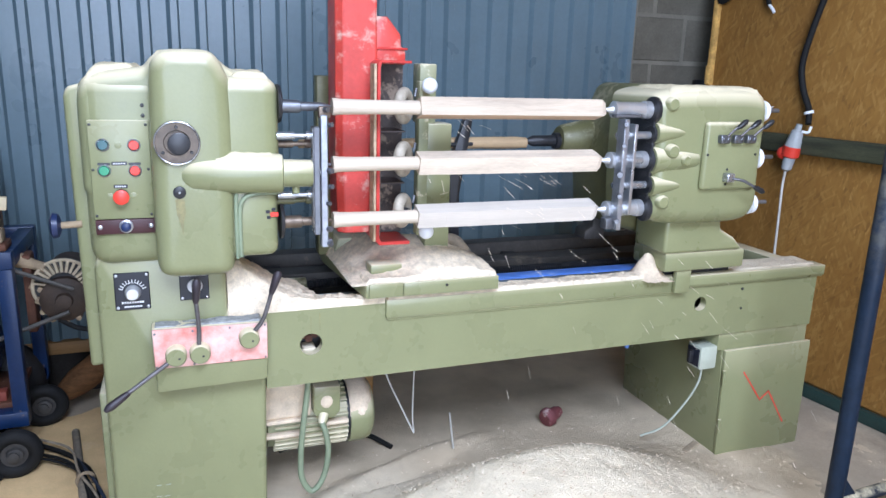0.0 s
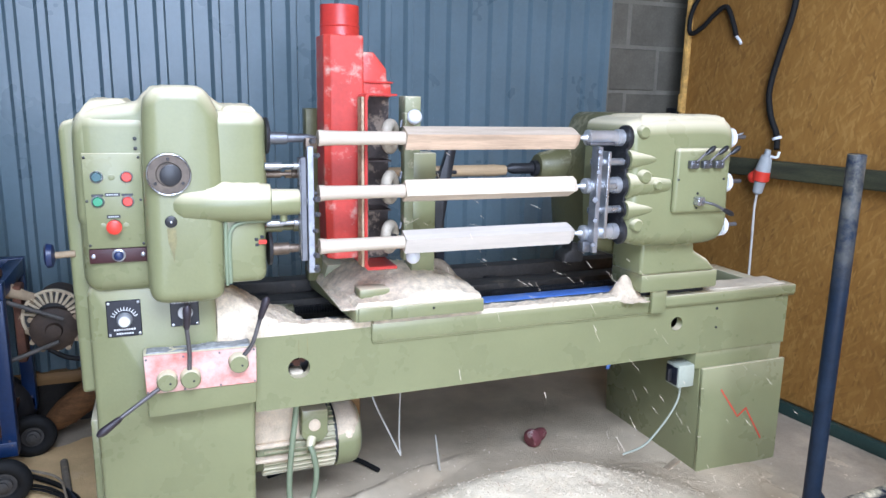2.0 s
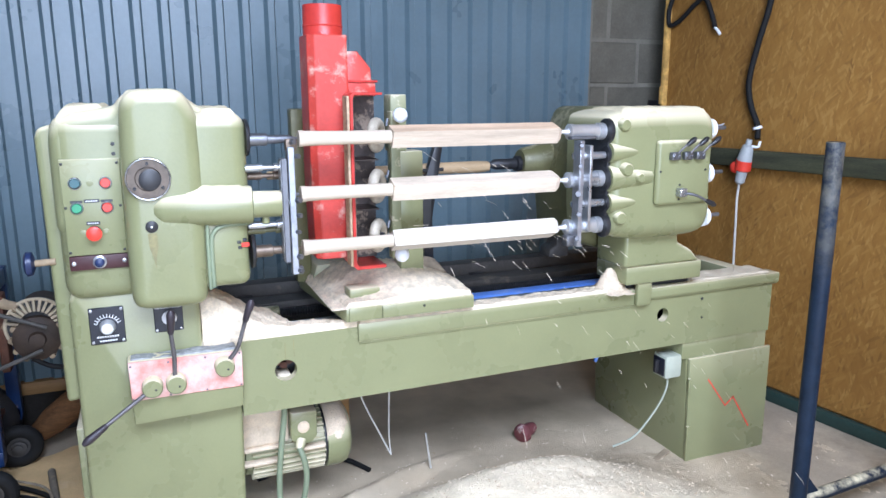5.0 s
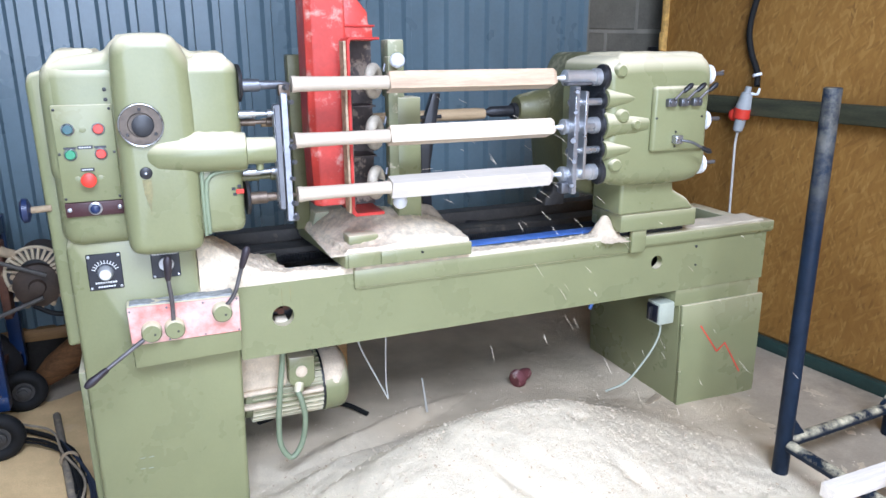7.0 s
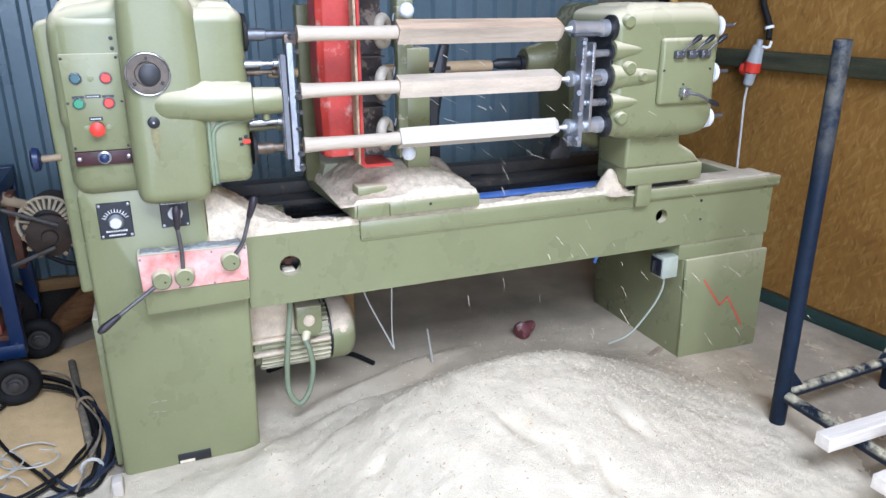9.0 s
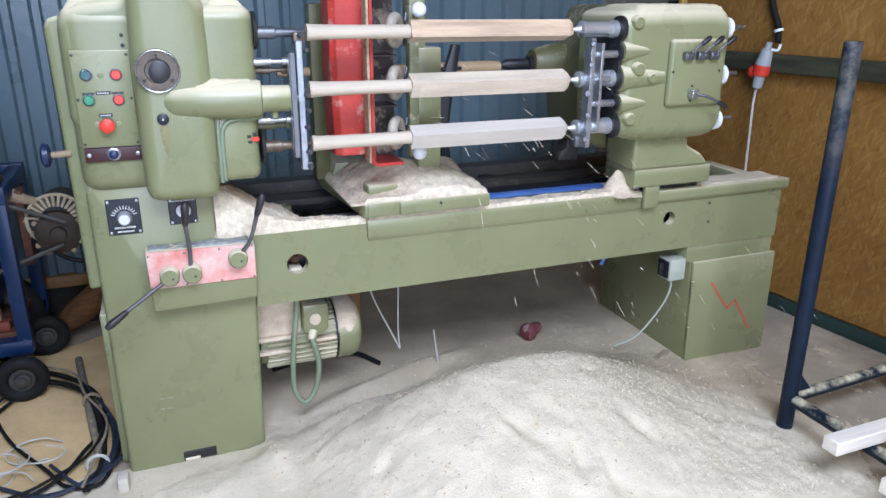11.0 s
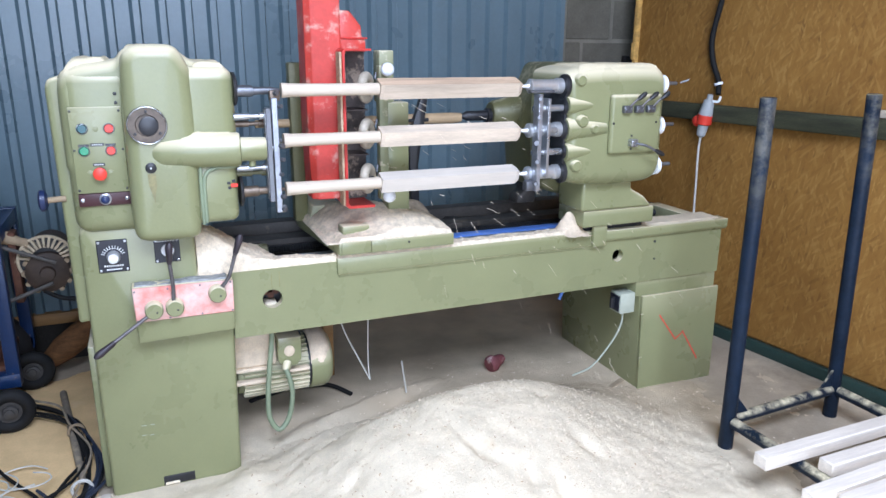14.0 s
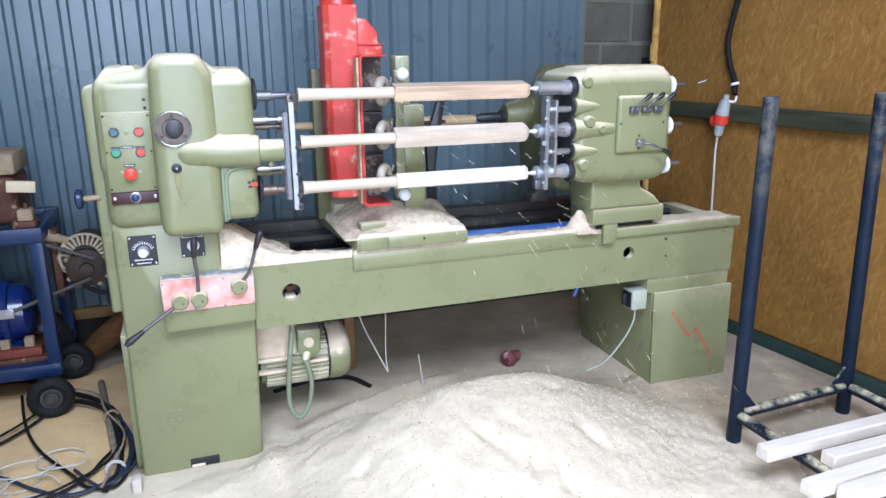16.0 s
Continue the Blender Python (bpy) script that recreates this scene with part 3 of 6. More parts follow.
    for (xa, za), (xc, zc) in zip(zig, zig[1:]):
        d = Vector((xc - xa, 0, zc - za))
        ang = math.degrees(math.atan2(-d.z, d.x))
        box(-0.003, d.length + 0.003, -0.0012, 0.0, -0.0025, 0.0025, bm=b, m=pose(xa, -0.0085, za, 0, ang, 0))
    part("zigzag_mark", b, RED_MARK, leg, "red painted zigzag mark")
    # switch box on the inner side of the leg
    part("switch_box", box(1.43, 1.505, 0.01, 0.085, 0.365, 0.455, 0.006), GREEN_GREY, leg, "pale grey-green switch box")
    part("switch_face", box(1.424, 1.43, 0.016, 0.079, 0.375, 0.445, 0.003), PLATE, leg)
    part("switch_knob", box(1.405, 1.424, 0.04, 0.055, 0.385, 0.435, 0.003), BLACK, leg)
    part("switch_cable", pipe([(1.475, 0.05, 0.367), (1.47, 0.05, 0.30), (1.44, 0.07, 0.21), (1.37, 0.10, 0.10), (1.30, 0.14, 0.05)], 0.0042), GREEN_GREY, leg, "pale grey cable")
    # column under the headstock
    b = prism([(-0.560, 0.0), (-0.147, 0.0), (-0.132, 0.73), (-0.235, 0.745), (-0.235, 0.93), (-0.548, 0.93), (-0.560, 0.90)], "xz", 0.0, 0.50, 0.014, 3)
    col = part("column", b, GREEN, lathe_body, "pale green cast column")
    part("side_hatch", box(-0.583, -0.559, 0.06, 0.44, 0.01, 0.52, 0.006), GREEN, col, "side cover of the column")
    # No hole is cut; a black plate paints the slot's dark inside.
    part("foot_slot", box(-0.402, -0.302, -0.003, 0.01, 0.012, 0.045, 0.002), BLACK, col, "black plate for the shade in an oblong slot near the floor")
    part("slot_dust", box(-0.398, -0.352, -0.0050, 0.0, 0.012, 0.023, 0.003), CHIPS, col, "pale dust in the slot")
    for x, z in ((-0.45, 0.245), (-0.425, 0.244), (-0.452, 0.21), (-0.43, 0.208)):
        part("scuff", box(x, x + 0.014, -0.0012, 0.0, z, z + 0.0016), GREEN_GREY, col, "pale scuff in the paint")


RAIL = mat("dark_brown_rail", (0.060, 0.052, 0.044), 0.6, 0.1, vary=0.35, scale=10, bump=0.001, second=(0.26, 0.21, 0.15), cover=0.22, cover_scale=9, soft=0.2)
WAY = mat("worn_way_steel", (0.40, 0.44, 0.50), 0.35, 0.9, vary=0.2, scale=12, bump=0.0005, second=(0.70, 0.62, 0.5), cover=0.3, cover_scale=20)
GREEN_GREY = mat("grey_green_plastic", (0.42, 0.45, 0.36), 0.5, vary=0.08, scale=14, bump=0.0005)
CONDUIT = mat("green_conduit", (0.20, 0.24, 0.15), 0.5, vary=0.12, scale=14, bump=0.0008)
SCALE_WHITE = mat("white_scale_ink", (0.75, 0.75, 0.72), 0.5, vary=0.05, scale=30, bump=0.0002)
frame_parts()


def headstock():
    b = box(-0.562, -0.36, -0.03, 0.42, 0.905, 1.386, 0.045, 4)
    head = part("headstock", b, GREEN, lathe_body, "rounded pale green cast headstock with sawdust on top")
    crest = [(-0.566, 1.30), (-0.562, 1.345), (-0.548, 1.374), (-0.51, 1.391), (-0.45, 1.400), (-0.416, 1.404), (-0.404, 1.411), (-0.394, 1.426), (-0.380, 1.437), (-0.35, 1.442), (-0.265, 1.442), (-0.240, 1.434), (-0.218, 1.416), (-0.20, 1.403), (-0.17, 1.396), (-0.118, 1.392), (-0.098, 1.378), (-0.090, 1.345), (-0.090, 1.09), (-0.566, 1.0)]
    part("crest", casting(crest, -0.026, 0.42, 0.036, ((-0.46, 1.22), (-0.20, 1.22))), GREEN, head, angle=60)
    part("rear_guard", prism([(-0.598, 1.330), (-0.588, 1.352), (-0.535, 1.366), (-0.535, 0.62), (-0.592, 0.612)], "xz", 0.03, 0.44, 0.014, 3), GREEN, head)
    b = casting([(-0.398, 1.36), (-0.392, 1.420), (-0.366, 1.446), (-0.31, 1.449), (-0.252, 1.448), (-0.226, 1.415), (-0.204, 1.36), (-0.210, 0.93), (-0.222, 0.885), (-0.30, 0.882), (-0.392, 0.886), (-0.406, 0.93)], -0.115, 0.40, 0.040, ((-0.302, 0.975), (-0.305, 1.345)))
    part("bulge", b, GREEN, head, angle=60)
    part("spindle_block", box(-0.30, -0.092, -0.098, 0.38, 1.08, 1.388, 0.040, 5), GREEN, head)
    part("lower_block", box(-0.26, -0.100, -0.092, 0.34, 0.925, 1.115, 0.026, 4), GREEN, head)
    b = lathe((-0.340, -0.072, 1.147), (1, -0.115, 0), [(0, 0.030), (0.012, 0.043), (0.035, 0.0505), (0.245, 0.0505), (0.253, 0.048), (0.256, 0.036), (0.325, 0.035), (0.330, 0.031)], seg=32)
    part("arm", b, GREEN, head)
    part("arm_rod", rod((-0.020, -0.10, 1.147), (0.012, -0.10, 1.147), 0.013), STEEL, head)
    part("grease_cup", rod((-0.055, -0.10, 1.115), (-0.055, -0.10, 1.095), 0.010, seg=12), GREEN, head)
    fl = part("flange", lathe((-0.340, -0.112, 1.228), (0, -1, 0), [(0, 0.054), (0.012, 0.054), (0.015, 0.052), (0.015, 0.0505), (0.012, 0.049), (0.012, 0.031), (0.004, 0.029), (0.004, 0.0)], seg=40), FLANGE, head, "dark worn bearing flange")
    # Solid black disc paints the darkness of the bore.
    part("flange_hub", lathe((-0.335, -0.114, 1.225), (0, -1, 0), [(0, 0.027), (0.006, 0.027), (0.007, 0.025), (0.007, 0)]), BLACK, fl, "black disc for the shade in the bearing bore")
    part("flange_rim", torus((-0.340, -0.1265, 1.228), (0, -1, 0), 0.0515, 0.0016, 40, 8), STEEL, fl, "bright worn rim")
    for a in (90, 215, 325):
        screw((-0.340 + 0.040 * math.cos(radians(a)), -0.124, 1.228 + 0.039 * math.sin(radians(a))), (0, -1, 0), 0.004, fl, BLACK)
    pl = part("plug", lathe((-0.341, -0.112, 1.107), (0, -1, 0), [(0, 0.015), (0.007, 0.015), (0.009, 0.012)]), BLACK, head, "black screwed plug")
    screw((-0.341, -0.120, 1.107), (0, -1, 0), 0.003, pl, STEEL)
    b = prism([(-0.352, 1.090), (-0.330, 1.090), (-0.329, 1.055), (-0.335, 1.030), (-0.338, 0.998), (-0.343, 1.028), (-0.350, 1.052)], "xz", -0.1158, -0.1140)
    part("rust_run", b, STAIN, head, "brown oil stain below the plug")
    for z in (1.312, 1.287):
        screw((-0.416, -0.031, z), (0, -1, 0), 0.005, head, BLACK, 0.002)
    # conduit on the spindle block
    part("conduit", pipe([(-0.10, -0.099, 1.098), (-0.16, -0.099, 1.095), (-0.190, -0.099, 1.08), (-0.199, -0.099, 1.04), (-0.199, -0.097, 0.93)], 0.006), CONDUIT, head, "thin green conduit")
    part("conduit", pipe([(-0.206, -0.099, 1.10), (-0.208, -0.099, 1.05), (-0.208, -0.097, 0.925)], 0.005), CONDUIT, head)
    for x, z, m in ((-0.128, 1.046, PLATE), (-0.113, 1.052, PLATE), (-0.126, 1.031, PLATE)):
        part("spot", box(x - 0.005, x + 0.005, -0.0945, -0.0915, z - 0.004, z + 0.004, 0.001, 1), m, head)
    part("red_spot", box(-0.122, -0.101, -0.0945, -0.0915, 1.032, 1.044, 0.001, 1), RED_MARK, head)
    part("bottom_nipple", lathe((-0.315, -0.06, 0.900), (0, 0, -1), [(0, 0.012), (0.01, 0.012), (0.016, 0.008)], seg=12), BRASS, head)
    # clamp wheel at the side
    hw = part("side_spindle", rod((-0.58, 0.03, 1.008), (-0.635, 0.03, 1.006), 0.009), CREAM, lathe_body, "pale spindle of a hand knob")
    part("side_knob", lathe((-0.628, 0.03, 1.006), (-1, 0, 0), [(0, 0.014), (0.006, 0.030), (0.018, 0.033), (0.024, 0.024)], seg=20), NAVY, hw, "dark blue hand knob")
    # dust
    for n_, (x0, x1, top, r) in enumerate(((-0.556, -0.40, 1.402, 0.04), (-0.402, -0.222, 1.442, 0.028), (-0.225, -0.095, 1.394, 0.03))):
        tagged(whole("sawdust_layer", dust_cap(x0 + 0.012, x1 - 0.012, -0.012 if n_ == 0 else (-0.085 if n_ == 1 else -0.08), 0.38, top - 0.002, r, (0.010, 0.005, 0.008)[n_], seed=n_ * 3.1), FINE_DUST, "thin layer of sawdust on the headstock", "sawdust", kind="stuff"))
    whole("sawdust_layer", dust_cap(-0.262, -0.098, -0.126, -0.066, 1.194, 0.03, 0.008, 0.004, 9.0), FINE_DUST, "thin layer of sawdust on the headstock's arm", "sawdust", kind="stuff")


FLANGE = mat("dark_flange_steel", (0.13, 0.10, 0.075), 0.5, 0.3, vary=0.4, scale=20, bump=0.001)
WORN_STEEL = mat("worn_brown_steel", (0.20, 0.15, 0.11), 0.45, 0.6, vary=0.35, scale=18, bump=0.001)
BRASS = mat("dull_brass", (0.35, 0.24, 0.09), 0.45, 0.8, vary=0.2, scale=20, bump=0.0005)
NAVY = mat("navy_plastic", (0.012, 0.025, 0.08), 0.35, vary=0.2, scale=20, bump=0.0004)
headstock()


def push_button(x, z, colour, parent, r=0.0155, big=False):
    y = -0.037
    b = part("push_button", lathe((x, y, z), (0, -1, 0), [(0, r), (0.004, r), (0.006, r * 0.86), (0.003, r * 0.8), (0.003, 0)], seg=24), STEEL if not big else BLACK, parent, "push button")
    if big:
        part("cap", lathe((x, y - 0.002, z), (0, -1, 0), [(0, 0.010), (0.012, 0.010), (0.014, 0.018), (0.024, 0.0185), (0.027, 0.014)], seg=24), colour, b, "red mushroom cap")
    else:
        part("cap", lathe((x, y - 0.002, z), (0, -1, 0), [(0, r * 0.78), (0.005, r * 0.78), (0.007, r * 0.68)], seg=24), colour, b)
    return b


def controls():
    panel = part("control_panel", box(-0.543, -0.404, -0.037, -0.028, 1.030, 1.276, 0.003), GREEN, lathe_body, "green panel with push buttons")
    for x in (-0.537, -0.411):
        for z in (1.265, 1.155, 1.04):
            screw((x, -0.037, z), (0, -1, 0), 0.0035, panel, BLACK, 0.002)
    push_button(-0.511, 1.216, TEAL, panel)
    push_button(-0.441, 1.215, RED_PLASTIC, panel)
    push_button(-0.512, 1.153, GREEN_PLASTIC, panel)
    push_button(-0.442, 1.152, RED_PLASTIC, panel)
    push_button(-0.477, 1.089, RED_PLASTIC, panel, 0.017, True)
    part("button_mark", box(-0.512, -0.510, -0.0455, -0.0435, 1.210, 1.222), WHITE, panel)
    for x, z, w in ((-0.477, 1.170, 0.036), (-0.478, 1.113, 0.032)):
        part("legend_plate", box(x - w / 2, x + w / 2, -0.0385, -0.037, z - 0.0045, z + 0.0045, 0.001, 1), PLATE, panel)
        b = bmesh.new()
        for k in range(5):
            box(x - w * 0.38 + k * w * 0.16, x - w * 0.38 + k * w * 0.16 + w * 0.10, -0.0392, -0.0385, z - 0.0015, z + 0.0015, bm=b)
        part("legend", b, SCALE_WHITE, panel)
    for x in (-0.512, -0.442):
        part("button_frame", box(x - 0.014, x + 0.014, -0.0385, -0.037, 1.166, 1.172, 0.001, 1), PLATE, panel)
    for x, z in ((-0.477, 1.215), (-0.503, 1.089), (-0.450, 1.089)):
        part("blank_cap", lathe((x, -0.037, z), (0, -1, 0), [(0, 0.008), (0.0015, 0.008), (0.002, 0.006)], seg=18), GREEN, panel)
    strip = part("selector_strip", box(-0.542, -0.403, -0.039, -0.028, 0.992, 1.029, 0.002), MAROON, lathe_body, "dark maroon strip with a selector knob")
    for x in (-0.532, -0.414):
        screw((x, -0.039, 1.011), (0, -1, 0), 0.0055, strip, STEEL, 0.003)
    k = part("selector", lathe((-0.472, -0.039, 1.012), (0, -1, 0), [(0, 0.0165), (0.006, 0.0165), (0.008, 0.013), (0.008, 0)], seg=24), STEEL, strip, "round selector with a bright rim")
    part("selector_knob", lathe((-0.472, -0.045, 1.012), (0, -1, 0), [(0, 0.0125), (0.012, 0.0115), (0.014, 0.009)], seg=20), NAVY, k)
    # speed dial
    dial = part("dial_plate", box(-0.516, -0.430, -0.005, -0.001, 0.778, 0.880, 0.003, 1), PLATE, lathe_body, "black dial plate with a silver knob")
    for x in (-0.510, -0.436):
        for z in (0.785, 0.873):
            screw((x, -0.005, z), (0, -1, 0), 0.004, dial, STEEL, 0.002)
    part("dial_knob", lathe((-0.472, -0.005, 0.826), (0, -1, 0), [(0, 0.020), (0.006, 0.019), (0.020, 0.017), (0.023, 0.014)], seg=28), ALU, dial, "silver dial knob")
    b = bmesh.new()
    for n_ in range(11):
        a = radians(20 + 14 * n_)
        c = Vector((-0.472 + 0.031 * math.cos(a), -0.0055, 0.826 + 0.031 * math.sin(a)))
        box(-0.0045, 0.0045, -0.0008, 0.0008, -0.0009, 0.0009, bm=b, m=Matrix.Translation(c) @ pose(0, 0, 0, 0, -math.degrees(a), 0))
    arc = [(-0.472 + 0.0265 * math.cos(radians(q)), -0.0056, 0.826 + 0.0265 * math.sin(radians(q))) for q in range(15, 170, 10)]
    pipe(arc, 0.0006, seg=5, bm=b, straight=True)
    for x0, z, w, h, m in ((-0.500, 0.796, 0.055, 0.005, 9), (-0.494, 0.785, 0.044, 0.004, 7)):
        for k in range(m):
            box(x0 + k * w / m, x0 + (k + 0.72) * w / m, -0.0058, -0.005, z, z + h, bm=b)
    part("dial_scale", b, SCALE_WHITE, dial, "white scale marks", kind="stuff")
    # mode switch
    plate = part("switch_plate", box(-0.356, -0.281, -0.005, -0.001, 0.793, 0.870, 0.003, 1), PLATE, lathe_body, "black switch plate with a rotary switch")
    for x in (-0.350, -0.287):
        for z in (0.799, 0.864):
            screw((x, -0.005, z), (0, -1, 0), 0.0038, plate, STEEL, 0.002)
    part("switch_ring", lathe((-0.317, -0.005, 0.832), (0, -1, 0), [(0, 0.020), (0.004, 0.019), (0.004, 0.012), (0.002, 0)], seg=24), ALU, plate)
    part("switch_lever", box(-0.325, -0.309, -0.030, -0.008, 0.818, 0.848, 0.006, 2), NAVY, plate)
    b = bmesh.new()
    for k in range(8):
        box(-0.346 + k * 0.0075, -0.341 + k * 0.0075, -0.0058, -0.005, 0.860, 0.863, bm=b)
    part("switch_legend", b, SCALE_WHITE, plate)
    # lever box
    lb = part("lever_box", prism([(-0.432, 0.738), (-0.134, 0.733), (-0.138, 0.562), (-0.426, 0.556)], "xz", -0.060, 0.002, 0.006), GREEN, lathe_body, "green gear lever box")
    part("lever_plate", prism([(-0.430, 0.737), (-0.136, 0.731), (-0.137, 0.626), (-0.428, 0.627)], "xz", -0.066, -0.0605, 0.002, 1), PINK, lb, "red plate dusted pale with sawdust")
    for x in (-0.424, -0.33, -0.235, -0.143):
        for z in (0.632, 0.726):
            part("rivet", lathe((x, -0.066, z), (0, -1, 0), [(0, 0.003), (0.002, 0.003)], seg=8), GREY_STEEL, lb)
    for x, z, bend in ((-0.374, 0.667, 1), (-0.314, 0.668, 2), (-0.186, 0.697, 3)):
        boss = part("lever_boss", lathe((x, -0.066, z), (0, -1, 0), [(0, 0.027), (0.028, 0.0265), (0.032, 0.023)], seg=24), GREEN, lb, "round green lever boss")
        screw((x + 0.008, -0.098, z - 0.004), (0, -1, 0), 0.003, boss, BLACK, 0.001)
        if bend == 1:
            line, grip = [(x - 0.012, -0.085, z - 0.012), (-0.43, -0.105, 0.632), (-0.50, -0.135, 0.594)], [(-0.49, -0.131, 0.599), (-0.545, -0.152, 0.567)]
        elif bend == 2:
            line, grip = [(x - 0.002, -0.085, z + 0.02), (-0.314, -0.092, 0.75), (-0.318, -0.095, 0.82)], [(-0.318, -0.095, 0.812), (-0.313, -0.10, 0.876)]
        else:
            line, grip = [(x + 0.012, -0.085, z + 0.018), (-0.148, -0.09, 0.752), (-0.124, -0.095, 0.828)], [(-0.126, -0.095, 0.822), (-0.106, -0.10, 0.882)]
        lev = part("lever", pipe(line, 0.006, seg=10), WORN_GREY, lb, "slim bent steel gear lever")
        g0, g1 = Vector(grip[0]), Vector(grip[1])
        part("grip", lathe(g0, g1 - g0, [(0, 0.006), (0.006, 0.0085), (0.05, 0.0115), (0.06, 0.010), ((g1 - g0).length + 0.003, 0.005)], seg=16), GRIP, lev, "dark plastic grip")
    whole("sawdust_layer", dust_cap(-0.428, -0.140, -0.056, 0.0, 0.735, 0.006, 0.004, 0.006, 2.0, 0.004), GREY_DUST, "grey dust on the lever box", "sawdust", kind="stuff")


ALU = mat("satin_aluminium", (0.62, 0.63, 0.64), 0.35, 0.7, vary=0.08, scale=20, bump=0.0003)
WORN_GREY = mat("worn_lever_steel", (0.14, 0.13, 0.13), 0.5, 0.5, vary=0.25, scale=24, bump=0.0006)
GRIP = mat("dark_grip_plastic", (0.03, 0.022, 0.028), 0.45, vary=0.2, scale=24, bump=0.0005)
GREY_DUST = mat("grey_dust", (0.34, 0.35, 0.34), 0.95, vary=0.35, scale=40, bump=0.003, spec=0.1)
controls()


def spindles():
    """The driven ends: spindle noses, drive rods and the two upright link bars with bolts."""
    for n_, z in enumerate((1.3165, 1.165, 1.014)):
        if n_ != 1:
            part("spindle_flange", lathe((-0.094, -0.055, z + (0.0 if n_ else 0.005)), (1, 0, 0), [(0, 0.050), (0.008, 0.048), (0.012, 0.035)], seg=32), DARK_STEEL, lathe_body, "dark round spindle flange")
        a = -0.085 if n_ != 1 else 0.0
        part("spindle", lathe((a, -0.08, z), (1, 0, 0), [(0, 0.017), (0.045, 0.0165), (0.047, 0.012), (0.10, 0.011), (0.11, 0.009), (0.127 - (a + 0.085), 0.004)] if n_ != 1 else [(0, 0.012), (0.02, 0.010), (0.042, 0.004)]), GREY_STEEL if n_ != 2 else WORN_STEEL, lathe_body, "steel drive spindle")
    for z, y, m in ((1.242, -0.085, STEEL), (1.218, -0.06, WORN_STEEL), (1.087, -0.085, STEEL), (1.068, -0.06, OLIVE)):
        part("drive_rod", lathe((-0.10, y, z), (1, 0, 0), [(0, 0.010), (0.045, 0.010), (0.046, 0.0065), (0.075, 0.0065), (0.076, 0.011), (0.092, 0.011)], seg=18), m, lathe_body, "thin steel drive rod")
    bar = part("link_bar", box(-0.012, 0.004, -0.128, -0.092, 0.985, 1.268, 0.002, 1), GREY_STEEL, lathe_body, "upright flat steel link bar")
    part("link_edge", box(-0.0145, -0.0125, -0.128, -0.095, 0.99, 1.264, 0.0008, 1), STEEL, bar)
    bar2 = part("link_bar", box(0.008, 0.026, -0.118, -0.085, 0.948, 1.297, 0.002, 1), BLUE_STEEL, lathe_body)
    for x, z, r in ((0.023, 1.310, 0.008), (0.034, 1.272, 0.007), (0.033, 1.154, 0.009), (0.034, 1.112, 0.007), (0.028, 1.067, 0.006), (0.030, 0.998, 0.008), (0.031, 0.958, 0.007)):
        hex_bolt((x - 0.004, -0.118, z), (0.5, -1, 0.1), r, bar2, 0.014)
    part("dog", box(0.005, 0.036, -0.112, -0.088, 1.288, 1.318, 0.004, 2), WORN_STEEL, bar2)
    part("dog", box(0.012, 0.040, -0.110, -0.088, 0.945, 0.968, 0.004, 2), GREY_STEEL, bar2)
    # rear copying head: pattern between centres behind the blanks
    pat = thing("pattern", (0.05, 0.40, 1.15), "turned wooden pattern held between centres behind the blanks", "pattern")
    part("pattern_wood", lathe((0.03, 0.40, 1.170), (1, 0, 0), [(0, 0.014), (0.12, 0.016), (0.22, 0.014), (0.4, 0.017), (0.62, 0.021), (0.78, 0.022), (0.825, 0.019)], seg=20), PATTERN_WOOD, pat)


BLUE_STEEL = mat("blue_grey_steel", (0.42, 0.44, 0.48), 0.38, 0.8, vary=0.2, scale=20, bump=0.0005)
PATTERN_WOOD = mat("pattern_wood", (0.46, 0.32, 0.18), 0.6, vary=0.2, scale=6, bump=0.0006, stretch=(0.5, 7, 7))
spindles()


